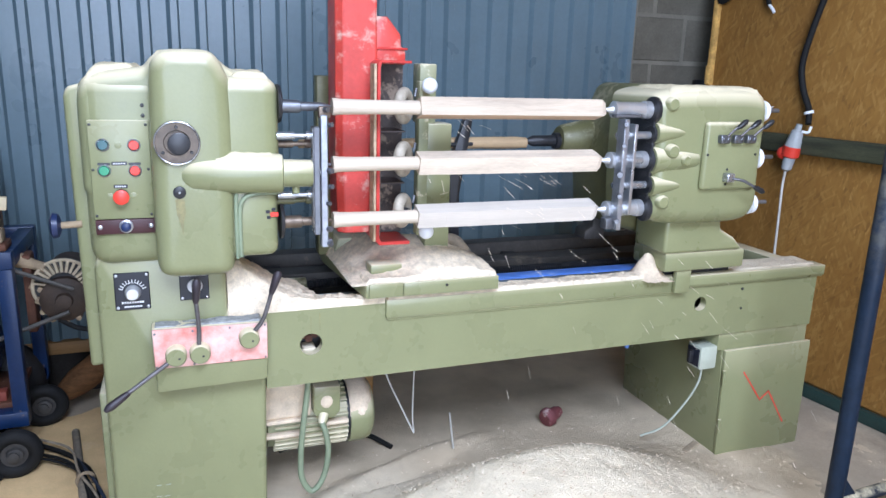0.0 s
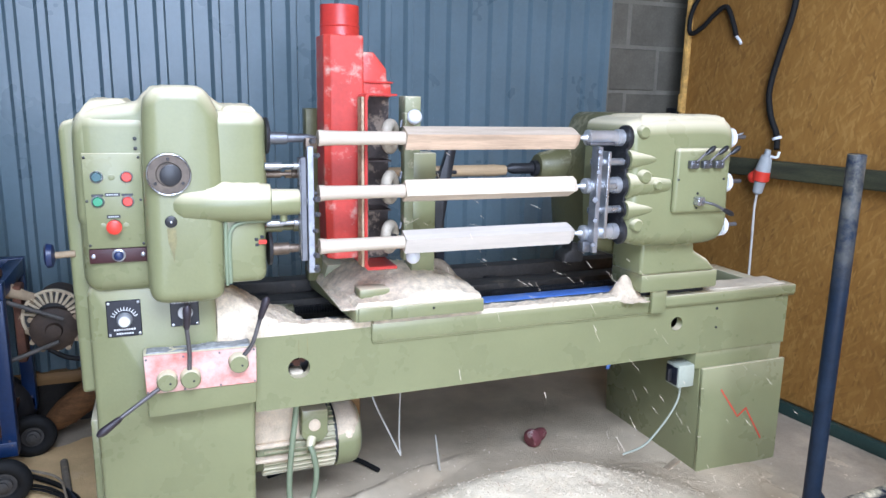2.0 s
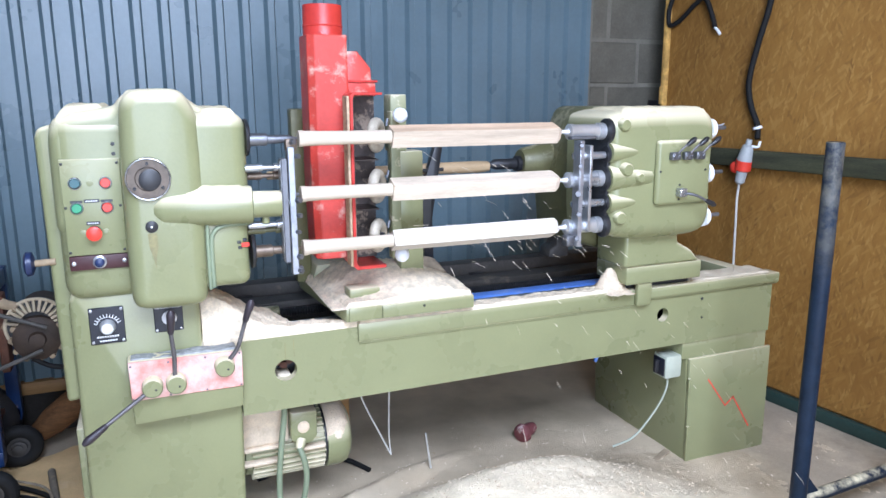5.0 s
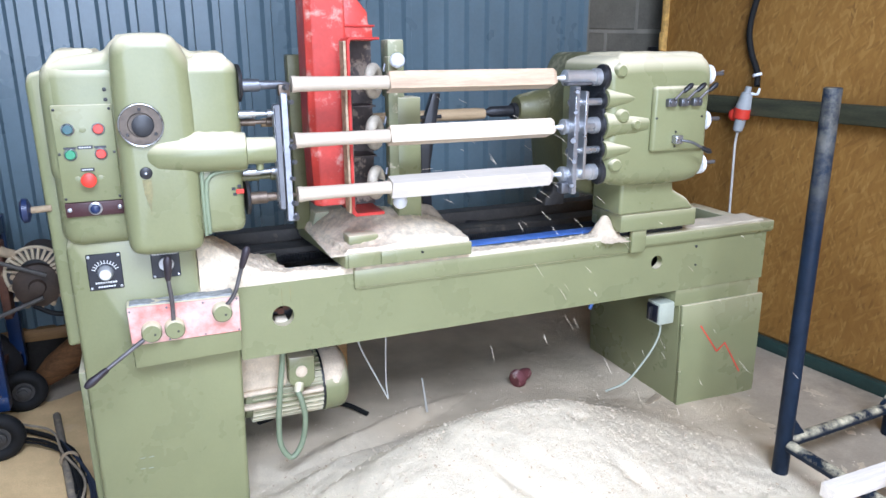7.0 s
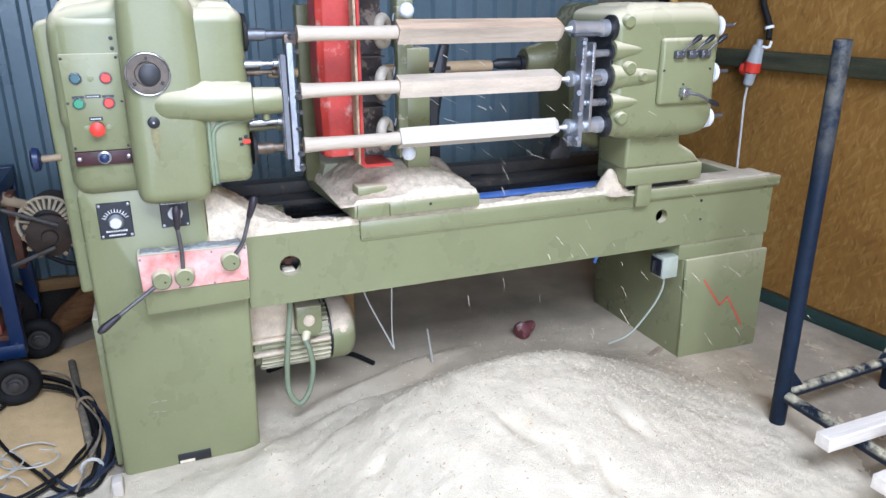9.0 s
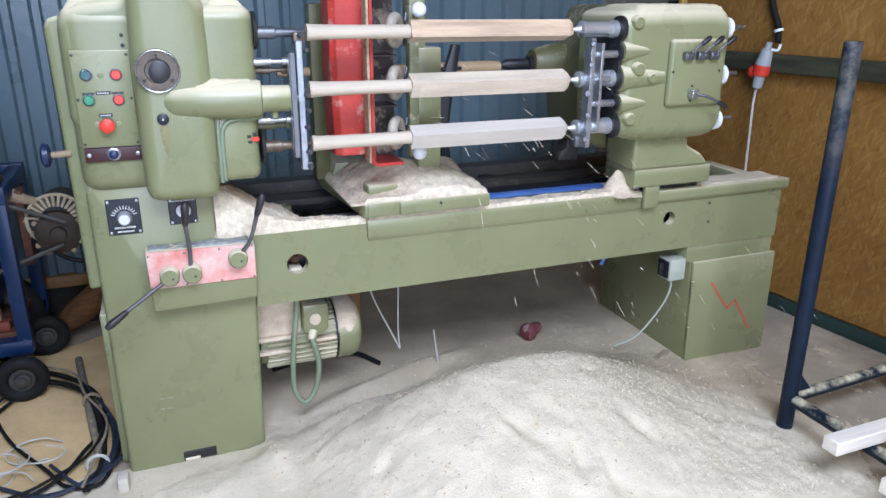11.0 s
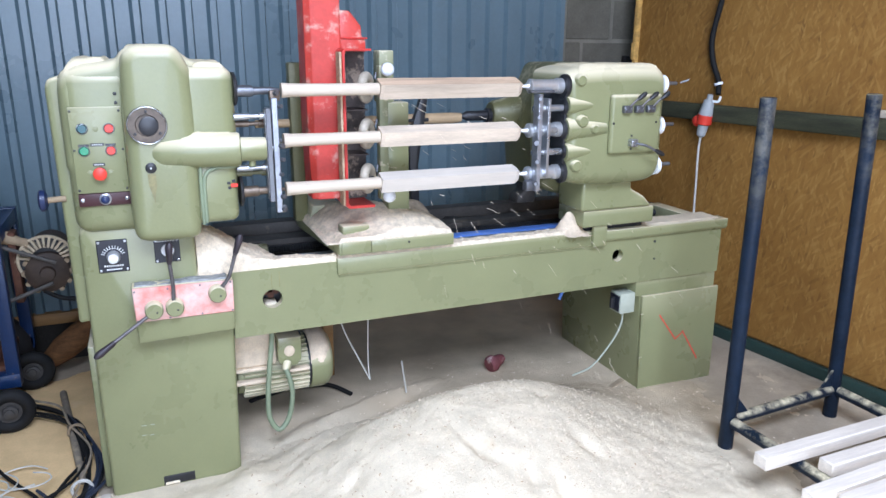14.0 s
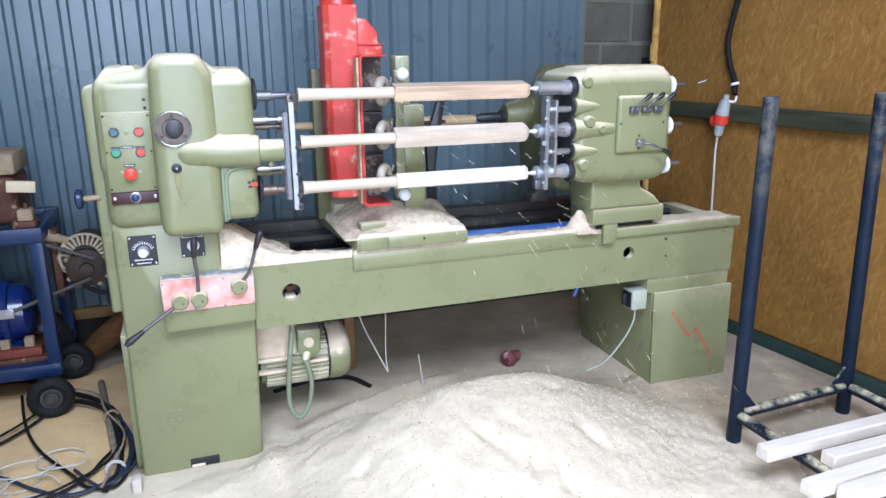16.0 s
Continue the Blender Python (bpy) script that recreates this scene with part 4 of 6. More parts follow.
def tailstock():
    tail = thing("tailstock", (1.34, 0.1, 0.747), "pale green rounded cast tailstock clamped on the bed", "tailstock")
    # body: wide at the right, its left end drawn in
    b = [(1.030, 1.345), (1.044, 1.372), (1.12, 1.388), (1.40, 1.392), (1.455, 1.378), (1.472, 1.33), (1.478, 1.02), (1.455, 0.965), (1.40, 0.950), (1.15, 0.952), (1.065, 0.968), (1.036, 0.995)]
    b = casting(b, -0.125, 0.13, 0.060, ((1.15, 1.17), (1.36, 1.17)))
    body = part("body", b, GREEN, tail, angle=60)
    for z in (1.250, 1.086):
        part("rib", lathe((1.036, -0.109, z), (1, 0, 0), [(0, 0.031), (0.02, 0.030), (0.08, 0.021), (0.14, 0.010), (0.172, 0.002)], seg=28), GREEN, body, "tapering cast rib")
    part("rib", lathe((1.036, -0.098, 1.166), (1, 0, 0), [(0, 0.043), (0.03, 0.042), (0.11, 0.038), (0.165, 0.033), (0.18, 0.022)], seg=32), GREEN, body, "broad cast rib")
    for x, y, z, r in ((1.082, -0.115, 1.338, 0.020), (1.092, -0.124, 1.196, 0.021), (1.142, -0.127, 1.168, 0.016), (1.080, -0.115, 1.036, 0.021)):
        part("boss", lathe((x, y, z), (0, -1, 0), [(0, r * 1.1), (0.018, r), (0.022, r * 0.8)], seg=22), GREEN, body)
    part("rear_arm", prism([(1.13, 1.30), (1.17, 1.392), (1.42, 1.392), (1.44, 0.95), (1.24, 0.86), (1.10, 0.90), (1.075, 1.12)], "xz", 0.135, 0.46, 0.03, 3), OLIVE, tail, "olive cast arm reaching to the rear")
    part("rear_cone", lathe((1.17, 0.40, 1.182), (-1, 0, 0), [(0, 0.082), (0.04, 0.078), (0.165, 0.055), (0.18, 0.046)], seg=28), OLIVE, tail, "olive cone holding the pattern's centre")
    part("rear_centre", lathe((0.992, 0.40, 1.176), (-1, 0, 0), [(0, 0.030), (0.02, 0.030), (0.022, 0.021), (0.11, 0.020), (0.14, 0.004)], seg=20), DARK_STEEL, tail)
    part("rear_strut", prism([(1.155, 1.12), (1.20, 1.12), (1.20, 0.80), (1.11, 0.80), (1.115, 0.835), (1.145, 0.85)], "xz", 0.36, 0.44, 0.006), RAIL, tail)
    part("neck", prism([(1.165, 0.975), (1.385, 0.975), (1.392, 0.918), (1.455, 0.885), (1.497, 0.842), (1.165, 0.842)], "xz", -0.055, 0.12, 0.012, 3), GREEN, tail)
    base = part("base", box(1.182, 1.515, -0.045, 0.14, 0.775, 0.842, 0.008), GREEN, tail)
    part("gib", box(1.19, 1.505, 0.01, 0.13, 0.748, 0.774, 0.003), DARK_STEEL, base)
    part("clamp_tab", box(1.243, 1.305, -0.034, -0.014, 0.692, 0.776, 0.004), GREEN, base)
    for x in (1.21, 1.33, 1.47):
        screw((x, -0.02, 0.842), (0, 0, 1), 0.008, base, DARK_STEEL, 0.006)
    cover = part("cover_plate", box(1.208, 1.430, -0.146, -0.12, 1.072, 1.287, 0.014, 3), GREEN, tail, "flat cover plate with levers")
    for x, z in ((1.218, 1.185), (1.405, 1.185)):
        screw((x, -0.146, z), (0, -1, 0), 0.004, cover, BLACK, 0.002)
    for n_, x in enumerate((1.266, 1.318, 1.368)):
        v = part("valve", box(x - 0.018, x + 0.018, -0.166, -0.146, 1.222, 1.248, 0.003, 1), GREY_STEEL, cover, "small steel lever valve")
        for dx in (-0.009, 0.009):
            hex_bolt((x + dx, -0.166, 1.235), (0, -1, 0), 0.006, v, 0.004)
        part("handle", pipe([(x, -0.17, 1.245), (x + 0.02, -0.178, 1.268), (x + 0.045, -0.182, 1.290)], 0.004, seg=8), WORN_GREY, v)
        part("grip", lathe((x + 0.025, -0.18, 1.270), (0.75, -0.1, 0.6), [(0, 0.005), (0.01, 0.008), (0.03, 0.0095), (0.040, 0.005)], seg=14), BLACK, v, "black plastic grip")
    v = part("valve", box(1.285, 1.315, -0.172, -0.146, 1.100, 1.128, 0.003, 1), STEEL, cover, "small steel lever valve")
    part("handle", pipe([(1.305, -0.172, 1.112), (1.34, -0.185, 1.105), (1.385, -0.19, 1.083)], 0.0045, seg=8), GREY_STEEL, v)
    part("grip", lathe((1.375, -0.19, 1.088), (0.9, -0.05, -0.42), [(0, 0.005), (0.01, 0.008), (0.035, 0.0095), (0.046, 0.005)], seg=14), BLACK, v)
    for z in (1.138, 1.09):
        screw((1.30, -0.146, z), (0, -1, 0), 0.004, cover, BLACK, 0.002)
    b = box(1.031, 1.043, -0.112, 0.04, 1.0, 1.33, 0.003)
    for z, r, y in ((1.318, 0.041, -0.090), (1.245, 0.030, -0.098), (1.165, 0.041, -0.090), (1.088, 0.030, -0.098), (1.012, 0.041, -0.090)):
        lathe((1.044, y, z), (-1, 0, 0), [(0, r), (0.011, r), (0.014, r - 0.003)], bm=b)
    part("face_plate", b, DARK_STEEL, tail, "oily dark lobed face plate")
    for z in (1.318, 1.165, 1.012):
        part("quill", lathe((1.03, -0.08, z), (-1, 0, 0), [(0, 0.027), (0.02, 0.027), (0.022, 0.023), (0.11, 0.023), (0.114, 0.025), (0.128, 0.025), (0.132, 0.012), (0.162, 0.003)]), ALU, tail, "steel quill with a centre")
        part("rear_cap", lathe((1.455, -0.085, z), (1, 0, 0), [(0, 0.036), (0.018, 0.034), (0.020, 0.020)]), WHITE, tail, "pale round end cap")
        part("rear_pin", rod((1.47, -0.085, z + 0.003), (1.535, -0.085, z + 0.003), 0.007), GREY_STEEL, tail)
    for z in (1.242, 1.165, 1.088):
        part("drive_rod", rod((1.03, -0.095, z), (0.915, -0.095, z), 0.012), STEEL, tail)
    bar = part("link_bar", box(0.913, 0.929, -0.135, -0.095, 0.955, 1.293, 0.002, 1), BLUE_STEEL, tail, "upright flat steel link bar")
    part("link_bar", box(0.955, 0.966, -0.128, -0.085, 1.0, 1.277, 0.002, 1), STEEL, tail)
    for x, z, r in ((0.905, 1.278, 0.008), (0.903, 1.215, 0.008), (0.898, 1.128, 0.011), (0.903, 1.062, 0.009), (0.900, 0.985, 0.009)):
        hex_bolt((x + 0.01, -0.135, z), (-0.4, -1, 0), r, bar, 0.012)
    part("dog", box(0.885, 0.918, -0.12, -0.085, 0.955, 0.99, 0.005, 2), GREY_STEEL, bar)
    part("dog", box(0.892, 0.985, -0.118, -0.09, 1.295, 1.306, 0.003, 1), GREY_STEEL, bar)
    whole("sawdust_layer", dust_cap(1.08, 1.45, -0.11, 0.12, 1.391, 0.04, 0.003, 0.01, 6.0, 0.004), FINE_DUST, "thin layer of sawdust on the tailstock", "sawdust", kind="stuff")


tailstock()


def carriage():
    car = thing("tool_carriage", (0.42, 0.2, 0.752), "sliding tool carriage with red dust hood and sawdust", "carriage")
    saddle = part("saddle", prism([(0.232, -0.028), (0.655, -0.028), (0.655, 0.20), (0.60, 0.50), (0.19, 0.54), (0.185, 0.42)], "xy", 0.760, 0.805, 0.006), GREEN, car)
    part("saddle_apron", box(0.345, 0.652, -0.036, -0.0285, 0.764, 0.806, 0.003), GREEN, saddle)
    part("saddle_apron", box(0.24, 0.342, -0.036, -0.0285, 0.764, 0.808, 0.003), GREEN, saddle)
    part("cleat", box(0.262, 0.360, 0.035, 0.105, 0.806, 0.846, 0.006), GREEN, saddle)
    part("gib", box(0.24, 0.65, 0.05, 0.10, 0.748, 0.7595, 0.002), DARK_STEEL, saddle)
    screw((0.48, -0.036, 0.79), (0, -1, 0), 0.004, saddle, BLACK)
    part("slide", prism([(0.20, 0.80), (0.34, 0.80), (0.33, 0.87), (0.22, 0.87)], "xz", 0.30, 0.52, 0.006), DUSTY_GREEN, saddle, "cross slide buried in sawdust")
    part("post", box(0.452, 0.532, 0.10, 0.18, 0.806, 1.26, 0.005), GREEN, car, "upright pale green post")
    part("post_head", box(0.425, 0.478, 0.10, 0.17, 1.26, 1.435, 0.005), DUSTY_GREEN, car)
    part("knob_post", box(0.405, 0.436, 0.04, 0.08, 0.93, 1.385, 0.004), DUSTY_GREEN, car)
    # red dust duct with an octagonal section
    b = bmesh.new()
    rows = []
    for z, x0, x1 in ((1.605, 0.169, 0.286), (1.56, 0.169, 0.286), (1.42, 0.169, 0.288), (1.17, 0.168, 0.290), (0.94, 0.174, 0.288)):
        c, y0, y1 = 0.02, 0.07, 0.19
        rows.append([b.verts.new((px, py, z)) for px, py in ((x0 + c, y0), (x1 - 0.004, y0), (x1, y0 + 0.004), (x1, y1), (x0, y1), (x0, y0 + c))])
    for r0, r1 in zip(rows, rows[1:]):
        for k in range(6):
            b.faces.new((r0[k], r0[(k + 1) % 6], r1[(k + 1) % 6], r1[k]))
    b.faces.new(rows[0])
    b.faces.new(rows[-1][::-1])
    bmesh.ops.recalc_face_normals(b, faces=b.faces[:])
    bmesh.ops.bevel(b, geom=b.edges[:], offset=0.003, segments=1, affect="EDGES", clamp_overlap=True)
    duct = part("dust_duct", b, RED, car, "scuffed red sheet metal dust duct", angle=15)
    part("duct_pipe", lathe((0.228, 0.13, 1.600), (0, 0, 1), [(0, 0.060), (0.006, 0.058), (0.09, 0.057), (0.09, 0.054), (0.01, 0.054)], seg=32), RED_PLAIN, duct, "round red pipe stub")
    part("duct_seam", lathe((0.228, 0.13, 1.628), (0, 0, 1), [(0, 0.0575), (0.003, 0.0595), (0.006, 0.0575)], seg=32), RED_PLAIN, duct)
    b = prism([(0.285, 1.560), (0.318, 1.560), (0.358, 1.512), (0.360, 1.478), (0.372, 1.474), (0.374, 1.43), (0.285, 1.43)], "xz", 0.08, 0.17, 0.004)
    part("hood_cap", b, RED, car)
    part("hood_flange", box(0.283, 0.378, 0.072, 0.178, 1.470, 1.476, 0.002, 1), RED_PLAIN, car)
    # hood: an open red box; dark lining and shelves paint its inner shade
    b = prism([(0.266, 1.432), (0.276, 1.44), (0.363, 1.44), (0.363, 1.433), (0.278, 1.433), (0.274, 1.42), (0.274, 0.940), (0.28, 0.928), (0.366, 0.928), (0.366, 0.918), (0.276, 0.918), (0.264, 0.93)], "xz", -0.015, 0.13, 0.001, 1)
    hood = part("hood", b, RED_PLAIN, car, "open red hood round the cutters")
    part("hood_inside", box(0.2745, 0.373, 0.105, 0.125, 0.93, 1.432), HOOD_DARK, hood, "inside of the hood, coloured dark for its shade, with dust")
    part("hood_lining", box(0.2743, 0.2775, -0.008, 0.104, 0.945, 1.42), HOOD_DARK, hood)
    part("hood_edge", box(0.2555, 0.2635, -0.0165, 0.03, 0.93, 1.430, 0.002, 1), CHIP_EDGE, hood, "sawdust clinging to the hood's edge")
    for z in (1.245, 1.098):
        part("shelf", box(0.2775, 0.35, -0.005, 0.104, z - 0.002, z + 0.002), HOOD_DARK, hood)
    for z in (1.3165, 1.165, 1.014):
        head = part("cutter_head", torus((0.350, 0.012, z), (0.80, -0.6, 0), 0.036, 0.0165), CUTTER, car, "dusty ring-shaped cutter head")
        part("hub", lathe((0.343, 0.02, z), (0.8, -0.6, 0), [(0, 0.028), (0.012, 0.026), (0.014, 0.010), (0.03, 0.009)], seg=20), DARK_STEEL, head)
        part("cutter_shaft", rod((0.343, 0.02, z), (0.40, 0.10, z), 0.012), DARK_STEEL, head)
        part("guide_tip", rod((0.372, -0.02, z + 0.028), (0.376, -0.02, z + 0.05), 0.004, seg=8), GREY_STEEL, head)
    for z in (1.374, 0.951):
        k = part("knob", ball((0.420, -0.005, z), 0.0225, seg=24), WHITE, car, "white ball knob")
        part("knob_stem", rod((0.420, -0.005, z), (0.420, 0.05, z), 0.008), STEEL, k)
    # copying follower at the rear
    part("follower_post", box(0.165, 0.215, 0.36, 0.42, 0.80, 1.39, 0.006), OLIVE, car, "olive follower post at the rear")
    part("follower_arm", rod((0.10, 0.40, 1.09), (0.19, 0.40, 1.09), 0.014), OLIVE, car)
    part("black_arm", prism([(0.615, 1.10), (0.665, 1.255), (0.695, 1.255), (0.655, 1.0), (0.66, 0.83), (0.625, 0.83)], "xz", 0.33, 0.36, 0.003), BLACK, car, "black bent follower arm")
    part("black_lever", rod((0.60, 0.34, 1.17), (0.70, 0.34, 1.172), 0.007), BLACK, car)
    b = pipe([(0.55, 0.26, 0.80), (0.585, 0.30, 0.835), (0.63, 0.30, 0.838), (0.655, 0.25, 0.80)], 0.024, seg=12)
    part("old_hose", b, DUSTY_BROWN, car, "dusty hose end on the saddle")


# Dark base carries the hood's shade; the paler patches are dust.
HOOD_DARK = mat("shaded_dusty_steel", (0.060, 0.044, 0.038), 0.7, vary=0.4, scale=16, bump=0.002, second=(0.26, 0.20, 0.15), cover=0.42, cover_scale=9)
CHIP_EDGE = mat("clinging_sawdust", (0.58, 0.42, 0.28), 0.95, vary=0.3, scale=40, bump=0.003, spec=0.1)
DUSTY_BROWN = mat("dusty_brown_hose", (0.34, 0.27, 0.19), 0.9, vary=0.3, scale=20, bump=0.002)
carriage()


def saddle_dust():
    """Sawdust on the saddle; it rides with the carriage."""
    def height(x, y):
        h = 0.075 * math.exp(-((x - 0.50) / 0.16) ** 2 - ((y - 0.13) / 0.16) ** 2) + 0.06 * math.exp(-((x - 0.36) / 0.10) ** 2 - ((y - 0.22) / 0.12) ** 2)
        h += 0.055 * math.exp(-((x - 0.28) / 0.08) ** 2 - ((y - 0.36) / 0.14) ** 2)
        h -= 0.10 * math.exp(-((x - 0.585) / 0.045) ** 2 - ((y - 0.24) / 0.06) ** 2)
        edge = min(x - 0.236 + 0.05 * max(0.0, min(1.0, (y - 0.02) / 0.38)), 0.652 - x - 0.055 * max(0.0, (y - 0.2) / 0.3), y + 0.028, 0.52 - y)
        h = min(max(h, 0.016), max(0.0, edge) * 2.2 + 0.003)
        return h + 0.004 * rough_at(x, y, 1, 20) + 0.003 * rough_at(x, y, 5, 60) + 0.004 * rough_at(x, y, 3, 140) - 0.003
    b = heap(0.19, 0.654, -0.026, 0.52, 0.006, height, floor=0.806, sunk=0.004)
    part("saddle_sawdust", b, COARSE, bpy.data.objects["tool_carriage"], "pale sawdust piled on the saddle", kind="stuff")


saddle_dust()

SPINDLES = (1.3165, 1.165, 1.014)
STEP0, PACE = 0.284, 0.0050
pieces = []


def workpiece(z, number):
    """A spinning blank: the turned end, the square end and the square stretch that the cutter has yet to reach."""
    labels = ("pale and reddish wood blank, half turned, between centres", "pale wood blank with dark knots, half turned, between centres", "whitish wood blank, half turned round, between centres")
    wp = thing("workpiece", (0.045, -0.08, z), labels[number], "workpiece", group="blanks in the lathe")
    part("turned_end", lathe((0.045, -0.08, z), (1, 0, 0), [(0, 0.0225), (0.008, 0.0225), (0.02, 0.0208), (0.06, 0.0198), (0.14, 0.0190), (0.5, 0.0188)], seg=36), PALE_WOOD, wp, "smooth round turned end")
    s = 0.0250
    x0, x1 = STEP0 + PACE * 16 + 0.002, 0.866

    def bar(a, c, s):
        b = bmesh.new()
        rows = [[b.verts.new((x, -0.08 + p * s * k, z + q * s * k)) for p, q in ((-1, -1), (1, -1), (1, 1), (-1, 1))] for x, k in ((a, 1.0), (c - 0.015 if c > 0.8 else c, 1.0), *(((c, 0.66),) if c > 0.8 else ()))]
        for r0, r1 in zip(rows, rows[1:]):
            for k in range(4):
                b.faces.new((r0[k], r0[(k + 1) % 4], r1[(k + 1) % 4], r1[k]))
        b.faces.new(rows[0][::-1])
        b.faces.new(rows[-1])
        bmesh.ops.recalc_face_normals(b, faces=b.faces[:])
        return b

    def faced(ob):
        if number == 0:
            ob.data.materials.append(WARM_WOOD)
            for poly in ob.data.polygons:
                if abs(poly.normal.y) > 0.8:
                    poly.material_index = 1

    wood = (SAWN_WOOD, KNOT_WOOD, WHITE_WOOD)[number]
    faced(part("square_end", bar(x0, x1, s), wood, wp, "rough sawn square end", angle=20))
    uncut = part("uncut_stretch", bar(STEP0, STEP0 + 0.10, s - 0.0003), wood, wp, angle=20)
    faced(uncut)
    pieces.append((wp, uncut, z))


KNOT_WOOD = mat("knotty_sawn_wood", (0.64, 0.53, 0.41), 0.75, vary=0.2, scale=5, bump=0.0008, fine=60, stretch=(0.8, 6, 6), spec=0.2, second=(0.26, 0.16, 0.10), cover=0.10, cover_scale=4)
for number, z in enumerate(SPINDLES):
    workpiece(z, number)


# ---- sawdust on the bed and the floor ----
def bed_dust(x, y):
    lean = max(0.0, min(1.0, (y + 0.02) / 0.10))
    h = 0.13 * math.exp(-((x + 0.22) / 0.125) ** 2) * (0.75 + 0.25 * lean) + 0.018 * math.exp(-((x - 0.02) / 0.16) ** 2)
    h = min(h, 0.014 + max(0.0, min(y + 0.004, 0.20 - y)) * 1.9)
    gone = max(0.0, min(1.0, (x + 0.02) / 0.10)) * (1.0 if y > 0.052 else 0.0)
    ledge = 0.012 * max(0.0, 1 - ((y - 0.024) / 0.03) ** 2) if y < 0.054 else 0.0
    return max(h, ledge) + 0.008 - 0.06 * gone + 0.006 * rough_at(x, y, 2, 18) + 0.004 * rough_at(x, y, 8, 60) + 0.004 * rough_at(x, y, 5, 150)


whole("sawdust_pile", heap(-0.236, 0.225, 0.001, 0.185, 0.004, bed_dust, floor=0.736, sunk=0.004), COARSE, "pile of pale wood chips on the bed", "sawdust", kind="stuff")
whole("sawdust_pile", mound(1.165, 0.03, 0.747, 0.050, 0.045, 0.085, 4.0, 0.006), CAKED, "small heap of chips against the tailstock's foot", "sawdust", kind="stuff")


def strip_dust(x, y):
    edge = min(x - 0.22, 1.22 - x, y + 0.010, 0.056 - y)
    return min(0.011, max(0, edge) * 1.6) + 0.004 * rough_at(x, y, 3, 26) + 0.004 * rough_at(x, y, 9, 90) - 0.0005


whole("sawdust_line", heap(0.22, 1.22, -0.012, 0.056, 0.005, strip_dust, floor=0.748, sunk=0.003), COARSE, "line of sawdust along the bed's front", "sawdust", kind="stuff")


def end_dust(x, y):
    edge = min(x - 1.52, 1.92 - x, y + 0.005, 0.12 - y)
    return min(0.004, max(0, edge) * 0.5) + 0.004 * rough_at(x, y, 13, 16) + 0.002 * rough_at(x, y, 19, 60) - 0.001


whole("sawdust_line", heap(1.52, 1.92, 0.0, 0.13, 0.008, end_dust, floor=0.747, sunk=0.003), CHIPS, "thin dust on the end of the bed", "sawdust", kind="stuff")


def hump(x, y, cx, cy, sx, sy, h, turn=0.0):
    c, s = math.cos(radians(turn)), math.sin(radians(turn))
    u, v = (x - cx) * c + (y - cy) * s, -(x - cx) * s + (y - cy) * c
    return h * math.exp(-(u / sx) ** 2 - (v / sy) ** 2)


def floor_heap(x, y):
    ridge = -0.177 + 0.067 * (x - 0.61)
    u = abs(x - 0.61) / (0.56 if x < 0.61 else 0.64)
    v = (y - ridge) / (0.56 if y < ridge else 0.22)
    h = 0.250 * math.exp(-u ** 2.7 - v * v) + hump(x, y, 0.45, -0.9, 0.8, 0.5, 0.05)
    h += hump(x, y, 0.40, 0.275, 0.36, 0.055, 0.055, 21) + hump(x, y, 0.20, 0.06, 0.30, 0.06, 0.035, 24)
    for cx, cy, sx, sy, d, turn in ((0.55, -0.46, 0.024, 0.095, 0.024, 22), (0.93, -0.50, 0.026, 0.07, 0.020, 14), (0.74, -0.68, 0.024, 0.08, 0.020, -8), (0.66, -0.62, 0.018, 0.05, 0.014, -14), (0.42, -0.20, 0.030, 0.05, 0.012, -20), (0.15, -0.40, 0.05, 0.03, 0.014, 30), (0.92, -0.24, 0.05, 0.018, 0.008, 12)):
        h -= hump(x, y, cx, cy, sx, sy, d, turn)
    h -= hump(x, y, 0.42, 0.19, 0.36, 0.022, 0.018, 21) + hump(x, y, 0.26, -0.02, 0.30, 0.018, 0.014, 27)
    h += 0.010 * rough_at(x, y, 0, 4) + 0.005 * rough_at(x, y, 3, 11) + 0.004 * rough_at(x, y, 7, 34) + 0.0035 * rough_at(x, y, 2, 90)
    # a thin carpet of dust all round, with a ragged edge
    left = (x + 1.55) / 0.3 - max(0.0, (y + 0.10) / 0.12) * (x < -0.55) if y < 0.03 else (x + 0.50) / 0.4
    rim = min(left, (2.02 + 0.25 * max(-1.0, min(1.0, y)) - x) / 0.3, (1.6 - y) / 0.25, (y + 1.75) / 0.3)
    m = min(1.0, max(0.0, rim + 0.35 * rough_at(x, y, 11, 3.5) + 0.25 * rough_at(x, y, 13, 12) + 0.15 * rough_at(x, y, 17, 40)))
    h += hump(x, y, -0.30, -0.14, 0.30, 0.10, 0.022) + hump(x, y, -0.13, -0.06, 0.06, 0.16, 0.03)
    return max(h - 0.007, (0.008 + 0.003 * rough_at(x, y, 21, 9) + 0.0015 * rough_at(x, y, 23, 40)) * m - 0.012 * (1 - m))


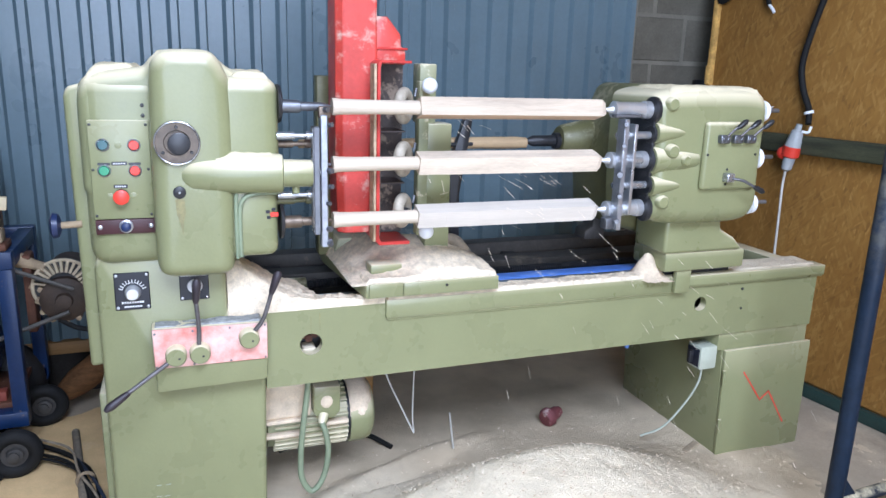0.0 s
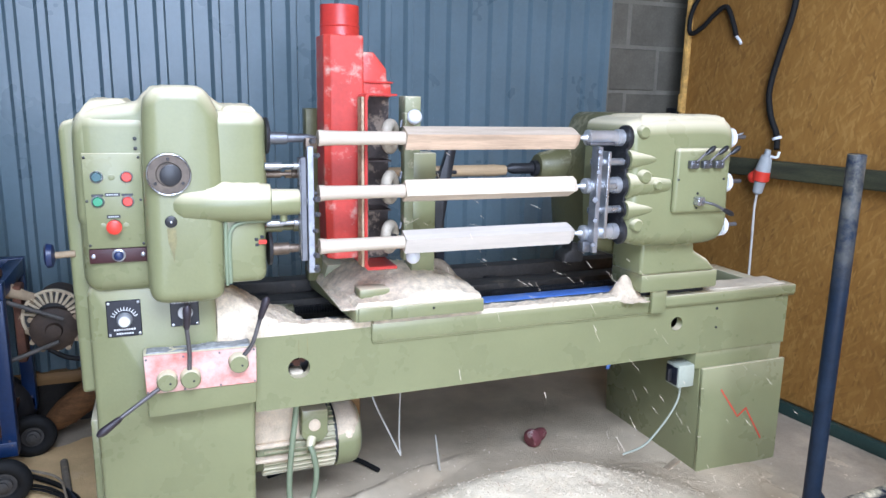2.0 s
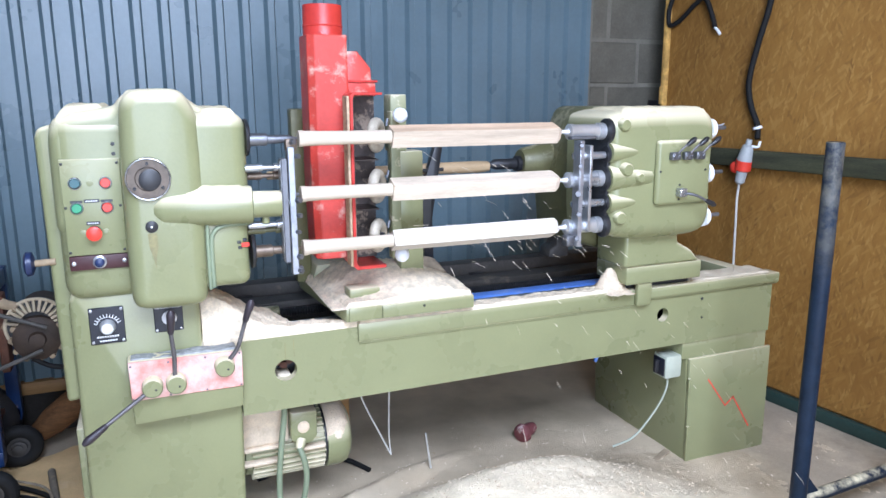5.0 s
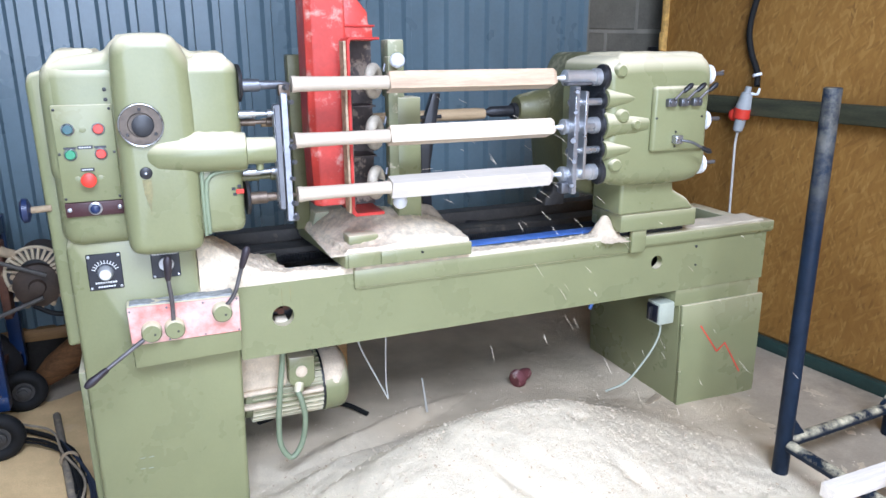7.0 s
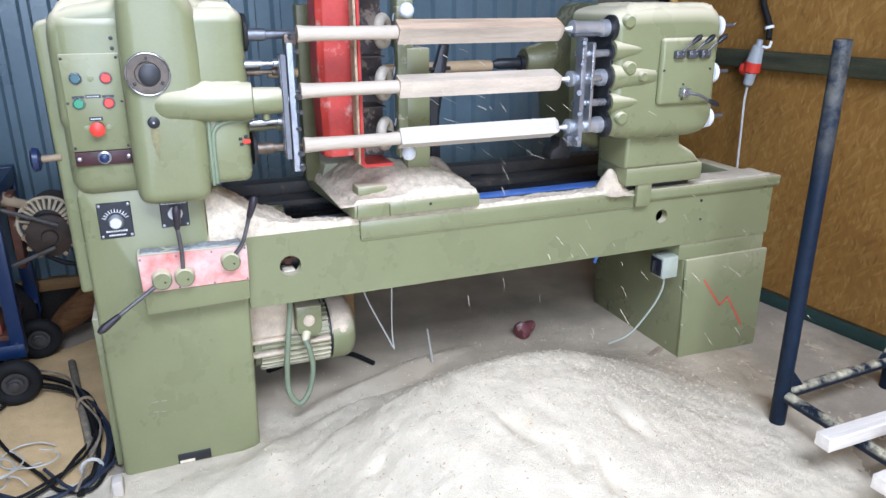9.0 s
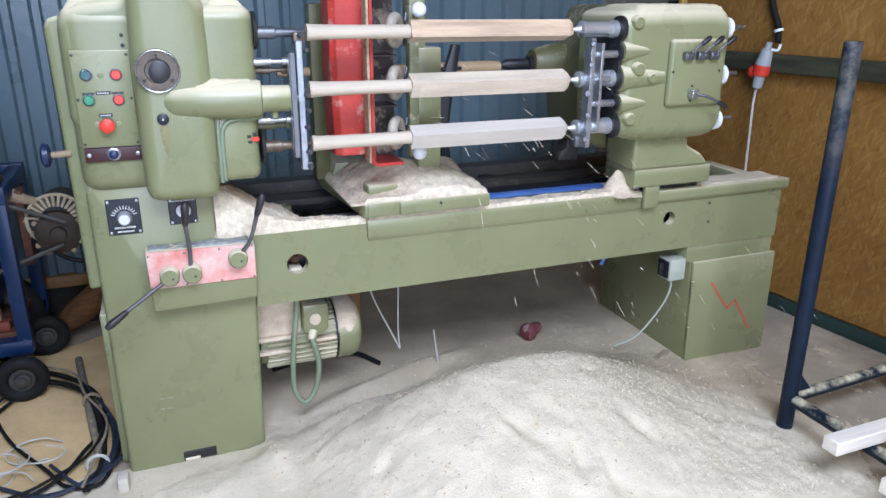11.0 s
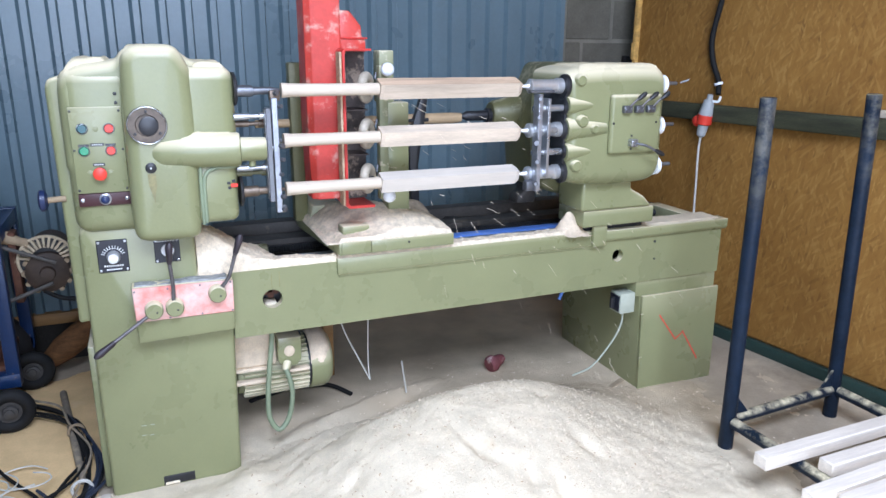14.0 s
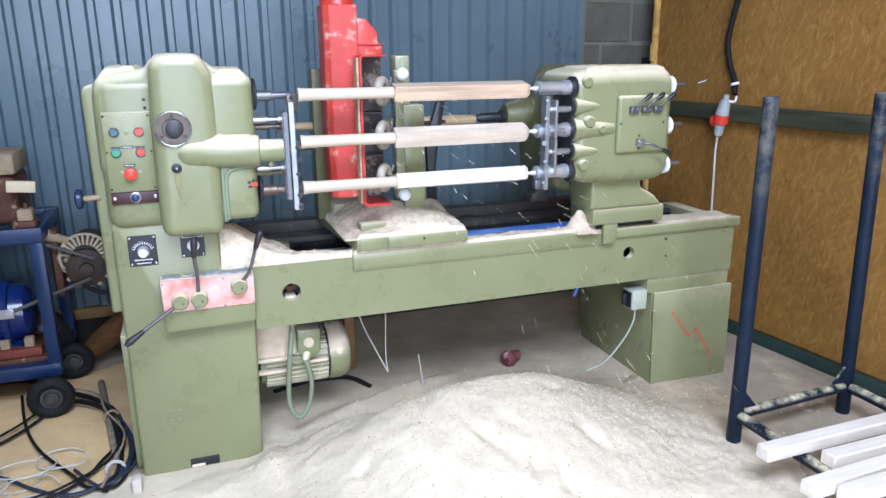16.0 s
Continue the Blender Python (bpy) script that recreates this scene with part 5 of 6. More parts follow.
def heap_material():
    """Pale chips on the heap, beige dust round it, darkened as shade behind the crest."""
    m = CHIPS.copy()
    m.name = "heaped_wood_chips"
    n, l = m.node_tree.nodes, m.node_tree.links
    p = n["Principled BSDF"]
    chip_tone = p.inputs["Base Color"].links[0].from_socket
    tc = n.new("ShaderNodeTexCoord")
    mp = n.new("ShaderNodeMapping")
    mp.inputs["Location"].default_value = ((0.30 + 0.1) / 1.6, (-0.2325 + 0.78) / 0.88, 0)
    mp.inputs["Scale"].default_value = (1 / 1.6, 1 / 0.88, 0)
    l.new(tc.outputs["Object"], mp.inputs["Vector"])
    far = n.new("ShaderNodeVectorMath")
    far.operation = "LENGTH"
    l.new(mp.outputs[0], far.inputs[0])
    wob = n.new("ShaderNodeTexNoise")
    wob.inputs["Scale"].default_value, wob.inputs["Detail"].default_value = 5.0, 8
    l.new(tc.outputs["Object"], wob.inputs["Vector"])
    add = n.new("ShaderNodeMath")
    add.operation = "MULTIPLY_ADD"
    add.inputs[1].default_value = 0.30
    l.new(wob.outputs["Fac"], add.inputs[0])
    l.new(far.outputs["Value"], add.inputs[2])
    scale = n.new("ShaderNodeMapRange")
    scale.inputs["From Min"].default_value, scale.inputs["From Max"].default_value = 1.17, 1.36
    l.new(add.outputs[0], scale.inputs["Value"])
    old = n.new("ShaderNodeValToRGB")
    old.color_ramp.elements[0].position, old.color_ramp.elements[0].color = 0.35, (0.50, 0.405, 0.285, 1)
    old.color_ramp.elements[1].position, old.color_ramp.elements[1].color = 0.65, (0.66, 0.54, 0.385, 1)
    l.new(wob.outputs["Fac"], old.inputs["Fac"])
    x = n.new("ShaderNodeMix")
    x.data_type = "RGBA"
    l.new(scale.outputs[0], x.inputs[0])
    l.new(chip_tone, x.inputs[6])
    l.new(old.outputs["Color"], x.inputs[7])
    l.new(x.outputs[2], p.inputs["Base Color"])
    return m


whole("sawdust_heap", heap(-1.60, 2.2, -1.75, 1.285, 0.011, floor_heap), heap_material(), "large pale heap of wood chips and sawdust", "sawdust", kind="stuff")


def sand_carpet(x, y):
    rim = min((x + 2.5) / 0.5, (-0.42 - x) / 0.25, (1.20 - y) / 0.2, (y + 0.55) / 0.35)
    m = min(1.0, max(0.0, rim + 0.4 * rough_at(x, y, 31, 3.0) + 0.25 * rough_at(x, y, 33, 11)))
    swell = 0.012 * max(0.0, rough_at(x, y, 35, 2.5)) + 0.003 * rough_at(x, y, 37, 14)
    return (0.005 + swell + 0.0015 * rough_at(x, y, 39, 45)) * m - 0.010 * (1 - m)


whole("sawdust_carpet", heap(-2.55, -0.45, -0.60, 1.22, 0.015, sand_carpet, sunk=0.012), SAND, "thin sandy carpet of trodden sawdust on the floor", "sawdust", kind="stuff")


def loose_chips():
    """Single shavings lying on the heap and the floor round it."""
    rnd = random.Random(5)
    verts, faces = [], []
    for k in range(3200):
        x, y = rnd.gauss(0.5, 0.5), rnd.gauss(-0.42, 0.36)
        if not (-0.55 < x < 1.95 and -1.65 < y < 0.7) or (-0.62 < x < -0.12 and y > -0.02) or (x > 1.52 and y > -0.03):
            continue
        z = max(0.0, floor_heap(x, y)) + 0.0015
        a, l, w = rnd.uniform(0, 6.28), rnd.uniform(0.0016, 0.0055), rnd.uniform(0.0008, 0.0022)
        ux, uy, tilt = math.cos(a), math.sin(a), rnd.uniform(-0.5, 0.5)
        n0 = len(verts)
        for p, q in ((-1, -1), (1, -1), (1, 1), (-1, 1)):
            verts.append((x + ux * l * p - uy * w * q, y + uy * l * p + ux * w * q, z + tilt * l * p + 0.001))
        verts += [(vx, vy, vz - 0.0015) for vx, vy, vz in verts[n0:n0 + 4]]
        faces += [tuple(n0 + i for i in f) for f in ((0, 1, 2, 3), (7, 6, 5, 4), (0, 4, 5, 1), (1, 5, 6, 2), (2, 6, 7, 3), (3, 7, 4, 0))]
    me = bpy.data.meshes.new("wood_shavings")
    me.from_pydata(verts, [], faces)
    me.materials.append(SHAVINGS)
    tagged(new("wood_shavings", me), "loose pale wood shavings strewn over the heap", "shavings", kind="stuff")


def shavings_material():
    """Loose chips, each of its own tone from brown to cream."""
    m = bpy.data.materials.new("shavings")
    m.use_nodes = True
    n, l = m.node_tree.nodes, m.node_tree.links
    p = n["Principled BSDF"]
    p.inputs["Roughness"].default_value = 0.85
    p.inputs["Specular IOR Level"].default_value = 0.15
    geo = n.new("ShaderNodeNewGeometry")
    r = n.new("ShaderNodeValToRGB")
    r.color_ramp.elements[0].position, r.color_ramp.elements[0].color = 0.0, (0.50, 0.36, 0.23, 1)
    r.color_ramp.elements[1].position, r.color_ramp.elements[1].color = 1.0, (0.80, 0.69, 0.55, 1)
    e = r.color_ramp.elements.new(0.35)
    e.color = (0.73, 0.61, 0.46, 1)
    l.new(geo.outputs["Random Per Island"], r.inputs["Fac"])
    l.new(r.outputs["Color"], p.inputs["Base Color"])
    return m


SHAVINGS = shavings_material()
loose_chips()


# ---- under the bed ----
def motor():
    m = thing("electric_motor", (0.08, 0.25, 0.18), "green electric motor hung under the bed, caked with sawdust", "motor")
    c = (0.25, 0.281)
    body = part("housing", lathe((-0.13, c[0], c[1]), (1, 0, 0), [(0, 0.06), (0.01, 0.092), (0.27, 0.092), (0.275, 0.086)], seg=36), DUSTY_GREEN, m)
    for k in range(30):
        a = 2 * math.pi * k / 30
        part("fin", box(-0.10, 0.138, -0.0022, 0.0022, 0.088, 0.110, m=Matrix.Translation((0, *c)) @ pose(0, 0, 0, math.degrees(a), 0, 0)), DUSTY_GREEN, body)
    cowl = [(0, 0.112), (0.05, 0.112), (0.072, 0.104), (0.086, 0.085), (0.090, 0.04), (0.087, 0)]
    part("fan_cowl", lathe((0.146, c[0], c[1]), (1, 0, 0), cowl, seg=40), GREEN, m, "rounded green fan cowl")
    part("cowl_gap", lathe((0.1385, c[0], c[1]), (1, 0, 0), [(0, 0.104), (0.007, 0.104)], seg=32), BLACK, m)
    part("terminal_box", prism([(0.020, 0.436), (0.106, 0.432), (0.104, 0.345), (0.085, 0.322), (0.040, 0.322), (0.018, 0.345)], "xz", 0.112, 0.19, 0.006), GREEN, m, "green terminal box")
    part("box_patch", ball((0.060, 0.113, 0.382), 0.02, scale=(1, 0.35, 1.1), seg=14), CAKED, m, "clot of sawdust on the box")
    part("gland", lathe((0.052, 0.118, 0.336), (-0.35, -0.7, -0.6), [(0, 0.017), (0.02, 0.016), (0.035, 0.012)], seg=16), GREEN, m)
    part("hanger", box(-0.135, 0.018, 0.14, 0.30, 0.325, 0.504, 0.012, 3), CAKED, m, "hanger caked with brown and cream sawdust")
    part("hanger", box(0.03, 0.12, 0.20, 0.30, 0.385, 0.504, 0.004), DARK_STEEL, m)
    for x0, x1, z in ((-0.135, 0.0, 0.312), (-0.135, -0.005, 0.262), (0.06, 0.137, 0.285)):
        part("dust_ledge", box(x0, x1, 0.132, 0.165, z, z + 0.014, 0.006, 2), CAKED, m, "sawdust lying on the fins")
    part("conduit", pipe([(0.0, 0.09, 0.52), (-0.004, 0.085, 0.45), (-0.020, 0.08, 0.334), (-0.030, 0.08, 0.228), (-0.028, 0.078, 0.145), (0.003, 0.075, 0.097), (0.040, 0.078, 0.138), (0.057, 0.08, 0.223), (0.050, 0.082, 0.290), (0.040, 0.092, 0.322)], 0.0095, seg=12), CONDUIT, m, "drooping loop of green conduit")
    # sawdust that clings to the cowl's crown
    b = bmesh.new()
    rows = []
    for i in range(13):
        u = i / 12
        x = 0.144 + 0.084 * u
        base = 0.112 if u < 0.6 else 0.112 - 0.030 * ((u - 0.6) / 0.4) ** 2
        row = []
        for j in range(31):
            v = j / 30
            a = radians(-78 + 130 * v)
            edge = min(1.0, 5.0 * min(v, 1 - v) + 0.9 * rough_at(x * 30, v * 9, 3.0), 9 * min(u, 1 - u) + 0.3)
            r = base - 0.004 + (0.013 + 0.003 * rough_at(x * 90, v * 28, 6.0)) * max(0.0, edge)
            row.append(b.verts.new((x, c[0] + r * math.sin(a), c[1] + r * math.cos(a))))
        rows.append(row)
    for p, q in zip(rows, rows[1:]):
        for j in range(30):
            b.faces.new((p[j], p[j + 1], q[j + 1], q[j]))
    bmesh.ops.recalc_face_normals(b, faces=b.faces[:])
    part("cowl_dust", b, CAKED, m, "sawdust caked on the cowl's crown", kind="stuff")



motor()


def under_bed():
    w = thing("loose_wires", (0.38, 0.3, 0.1), "pale bent wires hanging below the bed", "wire")
    part("wire", pipe([(0.27, 0.3, 0.52), (0.31, 0.3, 0.36), (0.37, 0.295, 0.22), (0.413, 0.29, 0.125)], 0.0032, seg=8), WIRE, w)
    part("wire", pipe([(0.418, 0.3, 0.52), (0.412, 0.3, 0.35), (0.408, 0.295, 0.2), (0.413, 0.29, 0.125)], 0.0028, seg=8), WIRE, w)
    whole("upright_splinter", rod((0.575, 0.30, 0.03), (0.555, 0.30, 0.18), 0.005, 0.003, seg=6), WIRE, "thin white splinter sticking up from the sawdust", "splinter")
    whole("black_cable", pipe([(-0.05, 0.50, 0.012), (0.10, 0.55, 0.012), (0.24, 0.53, 0.02), (0.30, 0.49, 0.024), (0.36, 0.40, 0.016)], 0.010), RUBBER, "black cable lying on the dusty floor", "cable")
    b = lathe((1.01, 0.39, 0.040), (0.9, 0.3, 0.15), [(0, 0.030), (0.01, 0.038), (0.03, 0.040), (0.034, 0.030), (0.07, 0.026), (0.09, 0.018)], seg=18)
    whole("red_plug", b, DARK_RED, "dusty dark red plug lying on the floor", "plug")
    b = box(-0.10, 0.11, -0.012, 0.014, 0.0, 0.012, 0.003, m=pose(1.43, 0.035, 0.006, 0, 0, 27))
    whole("wood_offcut", b, BROWN_DUST, "thin dark wood offcut on the floor", "wood")
    b = pipe([(1.335, -0.045, 0.012), (1.345, -0.06, 0.016), (1.355, -0.08, 0.014)], 0.009, seg=8)
    whole("black_scrap", b, RUBBER, "black rubber scrap on the floor", "scrap")
    whole("blue_strap", pipe([(1.37, 0.35, 0.51), (1.36, 0.34, 0.40), (1.33, 0.33, 0.34)], 0.008, seg=6), SHEEN_STRAP_BLUE, "bright blue strap hanging behind the leg", "strap")
    whole("timber_prop", box(0.30, 0.345, 0.62, 0.66, 0.0, 0.50, 0.004), DARK_WOOD, "brown timber prop behind the motor", "timber")


DARK_RED = mat("dark_red_plastic", (0.22, 0.06, 0.065), 0.7, vary=0.3, scale=24, bump=0.001, second=(0.5, 0.36, 0.33), cover=0.4, cover_scale=22)
BROWN_DUST = mat("brown_dusty_wood", (0.44, 0.34, 0.23), 0.9, vary=0.3, scale=14, bump=0.001)
under_bed()


PLANK_WOOD = mat("planed_plank_wood", (0.82, 0.74, 0.64), 0.7, vary=0.14, scale=6, bump=0.0006, fine=60, stretch=(0.5, 6, 6), spec=0.2, pieces=0.12)
# ---- the rack, its planks and the side wall ----
def rack():
    r = thing("tube_rack", (1.57, -0.5, 0), "dark blue welded steel tube rack standing on the floor", "rack")
    feet = [(1.552, -0.52), (2.140, -0.485)]
    for n_, (x, y) in enumerate(feet):
        p = part("post", rod((x, y, 0), (x + (0.018 if n_ == 0 else -0.02), y + 0.02, 1.292), 0.0265, seg=24, bevel=0.002), TUBE, r)
        # Posts are solid; a black disc paints the dark open tube end.
        part("post_mouth", lathe((x + (0.018 if n_ == 0 else -0.02), y + 0.02, 1.2925), (0, 0, 1), [(0, 0.0225), (0.0012, 0.0225)], seg=20), BLACK, p)
    part("rail", rod((1.578, -0.518, 0.118), (2.116, -0.486, 0.118), 0.021), TUBE, r)
    part("rail", rod((1.553, -0.546, 0.118), (1.553, -1.50, 0.118), 0.021), TUBE, r)
    part("rail", rod((2.140, -0.511, 0.118), (2.140, -1.50, 0.118), 0.021), TUBE, r)
    for x in (1.553, 2.140):
        part("front_foot", rod((x, -1.50, 0), (x, -1.50, 0.16), 0.0265), TUBE, r)
    part("gusset", prism([(1.58, 0.14), (1.64, 0.14), (1.58, 0.21)], "xz", -0.524, -0.514), TUBE, r)
    part("gusset", prism([(2.113, 0.14), (2.06, 0.14), (2.113, 0.21)], "xz", -0.493, -0.483), TUBE, r)
    for x, y, turn in ((1.384, -0.826, 0.8), (1.552, -0.930, 0.5), (1.360, -1.034, 2.4), (1.437, -1.096, 1.2), (1.60, -1.175, 0)):
        b = box(0, 1.05, -0.027, 0.027, 0, 0.045, 0.003, 1)
        b.transform(pose(x, y, 0.140, 0, 0, turn))
        whole("plank", b, PLANK_WOOD, "pale square planed wood blank lying on the rack", "plank", group="blanks on the rack")


rack()


def wall_things():
    X = EAST - 0.025
    cable = thing("wall_cable", (X, 0.55, 1.2), "thick black cable hanging down the strand boards", "cable")
    part("cable", pipe([(X, 0.50, 2.6), (X, 0.485, 2.1), (X, 0.495, 1.86), (X, 0.545, 1.66), (X, 0.576, 1.50), (X, 0.556, 1.39), (X, 0.512, 1.30), (X - 0.02, 0.488, 1.235)], 0.0135, seg=12), RUBBER, cable)
    part("white_tie", lathe((X - 0.005, 0.507, 1.290), (0.1, -0.3, -1), [(0, 0.021), (0.012, 0.021)], seg=14), WHITE, cable)
    swung(cable)
    plug = thing("plug_connector", (X - 0.04, 0.54, 1.0), "grey and red industrial plug hanging on the wall", "plug")
    p, q = Vector((X - 0.045, 0.512, 1.232)), Vector((X - 0.04, 0.556, 1.0))
    d = (q - p).normalized()
    part("plug_body", lathe(p, d, [(0, 0.013), (0.025, 0.015), (0.03, 0.024), (0.06, 0.030), (0.10, 0.036)], seg=22), GREY_PLASTIC, plug)
    part("red_collar", lathe(p + d * 0.10, d, [(0, 0.038), (0.045, 0.037), (0.05, 0.030)], seg=22), RED_PLASTIC, plug, "red collar")
    part("red_flap", ball(p + d * 0.135 + Vector((-0.01, 0.035, 0.0)), 0.028, scale=(0.7, 1, 1)), RED_PLASTIC, plug)
    part("plug_tail", lathe(p + d * 0.15, d, [(0, 0.026), (0.055, 0.022), (0.065, 0.011)], seg=20), GREY_PLASTIC, plug)
    e = p + d * 0.21
    part("white_lead", pipe([e, (X - 0.04, 0.557, 0.95), (X - 0.035, 0.556, 0.80), (X - 0.03, 0.553, 0.55), (X - 0.03, 0.55, 0.2), (X - 0.05, 0.54, 0.02)], 0.0055, seg=8), WIRE, plug)
    part("hook_wire", pipe([p + Vector((0, -0.015, -0.03)), (X - 0.03, 0.475, 1.20), (X - 0.02, 0.472, 1.225)], 0.006, seg=8), WHITE, plug)
    swung(plug)
    loop = thing("cable_loop", (X, 0.9, 1.7), "loop of black cable with a bare end", "cable")
    part("cable", pipe([(X, 0.95, 2.05), (X, 1.05, 1.96), (X, 1.095, 1.87), (X, 1.085, 1.79), (X, 1.01, 1.815), (X, 0.94, 1.87), (X, 0.87, 1.90), (X, 0.82, 1.82), (X, 0.795, 1.757)], 0.012, seg=10), RUBBER, loop)
    part("bare_end", pipe([(X, 0.795, 1.757), (X, 0.775, 1.738), (X, 0.762, 1.72)], 0.007, seg=8), WHITE, loop)
    swung(loop)
    whole("wall_socket", box(2.29, 2.345, NORTH - 0.035, NORTH, 1.365, 1.41, 0.005), BLACK, "small black socket on the block pier", "socket")
    swung(whole("paper_scrap", prism([(0.712, 1.300), (0.725, 1.288), (0.745, 1.283), (0.772, 1.276), (0.768, 1.284), (0.74, 1.292)], "yz", EAST - 0.008, EAST - 0.001), WHITE, "torn white scrap on the strand board", "scrap"))
    swung(whole("light_batten", box(EAST - 0.02, EAST - 0.0005, -1.9, -0.29, 1.183, 1.215, 0.003), PALE_WOOD, "pale batten along the wall above the beam", "batten"))


wall_things()


# ---- the trolley at the left ----
def trolley():
    t = thing("machine_trolley", (-1.1, 0.75, 0), "blue angle-iron trolley carrying old rusty machinery", "trolley")
    part("top_rail", box(-1.9, -0.885, 0.69, 0.74, 0.725, 0.785, 0.004), BLUE, t)
    part("top_rail", box(-1.9, -0.885, 1.10, 1.15, 0.725, 0.785, 0.004), BLUE, t)
    part("cross_rail", box(-0.935, -0.885, 0.741, 1.099, 0.725, 0.783, 0.004), BLUE, t)
    part("leg", prism([(-0.935, 0.724), (-0.888, 0.724), (-0.890, 0.16), (-0.937, 0.16)], "xz", 0.69, 0.74, 0.003), BLUE, t)
    part("leg", box(-0.935, -0.888, 1.10, 1.15, 0.16, 0.724, 0.003), BLUE, t)
    part("low_rail", box(-1.9, -0.89, 0.685, 0.745, 0.15, 0.205, 0.004), BLUE, t)
    part("low_rail", box(-1.9, -0.89, 1.10, 1.15, 0.15, 0.205, 0.004), BLUE, t)
    part("tray", box(-1.9, -0.94, 0.746, 1.099, 0.20, 0.222, 0.003), RUST, t)
    for x, y, r in ((-0.930, 0.610, 0.090), (-0.895, 0.985, 0.088), (-1.75, 0.65, 0.088)):
        w = part("wheel", torus((x, y, r), (0.12, -1, 0), r - 0.026, 0.026, 36, 12), RUBBER, t, "black rubber-tyred wheel")
        part("rim", lathe((x, y + 0.02, r), (0.12, -1, 0), [(0, r - 0.03), (0.03, r - 0.032), (0.034, r - 0.05), (0.03, 0.028), (0.045, 0.026), (0.047, 0.012)], seg=24), GREY_IRON, w)
        part("hub", lathe((x, y - 0.022, r), (0.12, -1, 0), [(0, 0.02), (0.012, 0.018), (0.014, 0.008)], seg=14), GREY_IRON, w)
    # blue motor on the lower tray
    m = thing("blue_motor", (-1.12, 0.9, 0.222), "glossy blue electric motor on the trolley's lower tray", "motor")
    part("housing", lathe((-1.55, 0.90, 0.385), (1, 0, 0), [(0, 0.10), (0.02, 0.125), (0.45, 0.125), (0.452, 0.14), (0.475, 0.14), (0.478, 0.12), (0.53, 0.11), (0.55, 0.08)], seg=32), BLUE_GLOSS, m)
    for k in range(14):
        a = 90 + 13 * (k - 7)
        part("fin", box(-1.50, -1.10, -0.003, 0.003, 0.12, 0.142, m=Matrix.Translation((0, 0.90, 0.385)) @ pose(0, 0, 0, a, 0, 0)), BLUE_GLOSS, m)
    part("name_plate", box(-1.10, -1.045, 0.755, 0.762, 0.40, 0.44, 0.002), ALU, m)
    part("foot", box(-1.50, -1.05, 0.80, 1.0, 0.222, 0.262, 0.004), BLUE_GLOSS, m)
    for x in (-1.03, -1.12):
        part("clamp", box(x, x + 0.035, 0.775, 0.81, 0.225, 0.30, 0.004), CREAM, m)
    whole("red_bracket", box(-1.18, -0.965, 0.75, 0.795, 0.226, 0.262, 0.004), RED_IRON, "red iron bracket on the trolley's tray", "bracket")
    # old gearbox on top
    g = thing("rusty_machine", (-1.0, 0.9, 0.785), "rusty brown cast machine head clamped on the trolley", "machine")
    part("casting", box(-1.35, -0.965, 0.78, 1.05, 0.785, 0.99, 0.03, 3), RUST, g)
    part("cap_block", box(-1.30, -0.955, 0.76, 1.02, 0.99, 1.075, 0.012, 2), CREAM, g, "dusty cream block")
    part("clamp_foot", box(-0.985, -0.90, 0.70, 0.80, 0.785, 0.812, 0.006, 2), RUST, g)
    part("clamp_jaw", box(-0.965, -0.91, 0.71, 0.77, 0.812, 0.858, 0.006, 2), CREAM, g)
    part("clamp_bolt", rod((-0.935, 0.74, 0.80), (-0.935, 0.74, 0.88), 0.008, seg=10), RUST, g)
    whole("wood_wedge", box(-0.10, 0.0, -0.012, 0.012, -0.022, 0.022, 0.003, m=pose(-0.885, 0.72, 0.945, 0, 6, 8)), CREAM_WOOD, "pale wood wedge stuck in the machine", "wedge")
    # fan motor with a belt
    f = thing("flange_motor", (-0.76, 0.86, 0.48), "brown motor with cream ribbed fan cover beside the lathe", "motor")
    c = Vector((-0.758, 0.80, 0.588))
    part("housing", lathe(c + Vector((0, 0.22, 0.03)), (0.05, -1, 0), [(0, 0.08), (0.10, 0.088), (0.17, 0.088), (0.18, 0.08)], seg=32), BROWN_IRON, f)
    part("face", lathe(c + Vector((0, 0.03, -0.015)), (0.05, -1, 0), [(0, 0.082), (0.03, 0.082), (0.036, 0.074), (0.04, 0.03), (0.06, 0.026), (0.062, 0.01)], seg=14), BROWN_IRON, f, "dark brown end face")
    for k in range(13):
        a = 12 + 13 * k
        part("fan_rib", box(0.055, 0.098, -0.012, 0.012, -0.0045, 0.0045, m=Matrix.Translation(c + Vector((0, 0.02, 0.03))) @ pose(0, 0, 0, 0, -a, 0)), FAN_CREAM, f)
    part("fan_ring", torus(c + Vector((0, 0.02, 0.03)), (0.05, -1, 0), 0.099, 0.006, 40, 8), FAN_CREAM, f)
    # Black disc paints the shade between the fan ribs.
    part("dark_core", lathe(c + Vector((0, 0.06, 0.03)), (0.05, -1, 0), [(0, 0.097), (0.03, 0.097)], seg=24), BLACK, f)
    for k in range(9):
        a = radians(150 + 30 * k)
        part("lug", rod(c + Vector((0.084 * math.cos(a), 0.0, -0.015 + 0.084 * math.sin(a))), c + Vector((0.084 * math.cos(a), 0.04, -0.015 + 0.084 * math.sin(a))), 0.010, seg=8), CREAM, f)
    part("mount", box(-0.885, -0.855, 0.82, 0.90, 0.45, 0.74, 0.008), RUST, f)
    part("mount_arm", lathe((-0.94, 0.85, 0.735), (1, -0.2, -0.35), [(0, 0.022), (0.05, 0.028), (0.10, 0.018), (0.14, 0.018)], seg=18), CREAM, f)
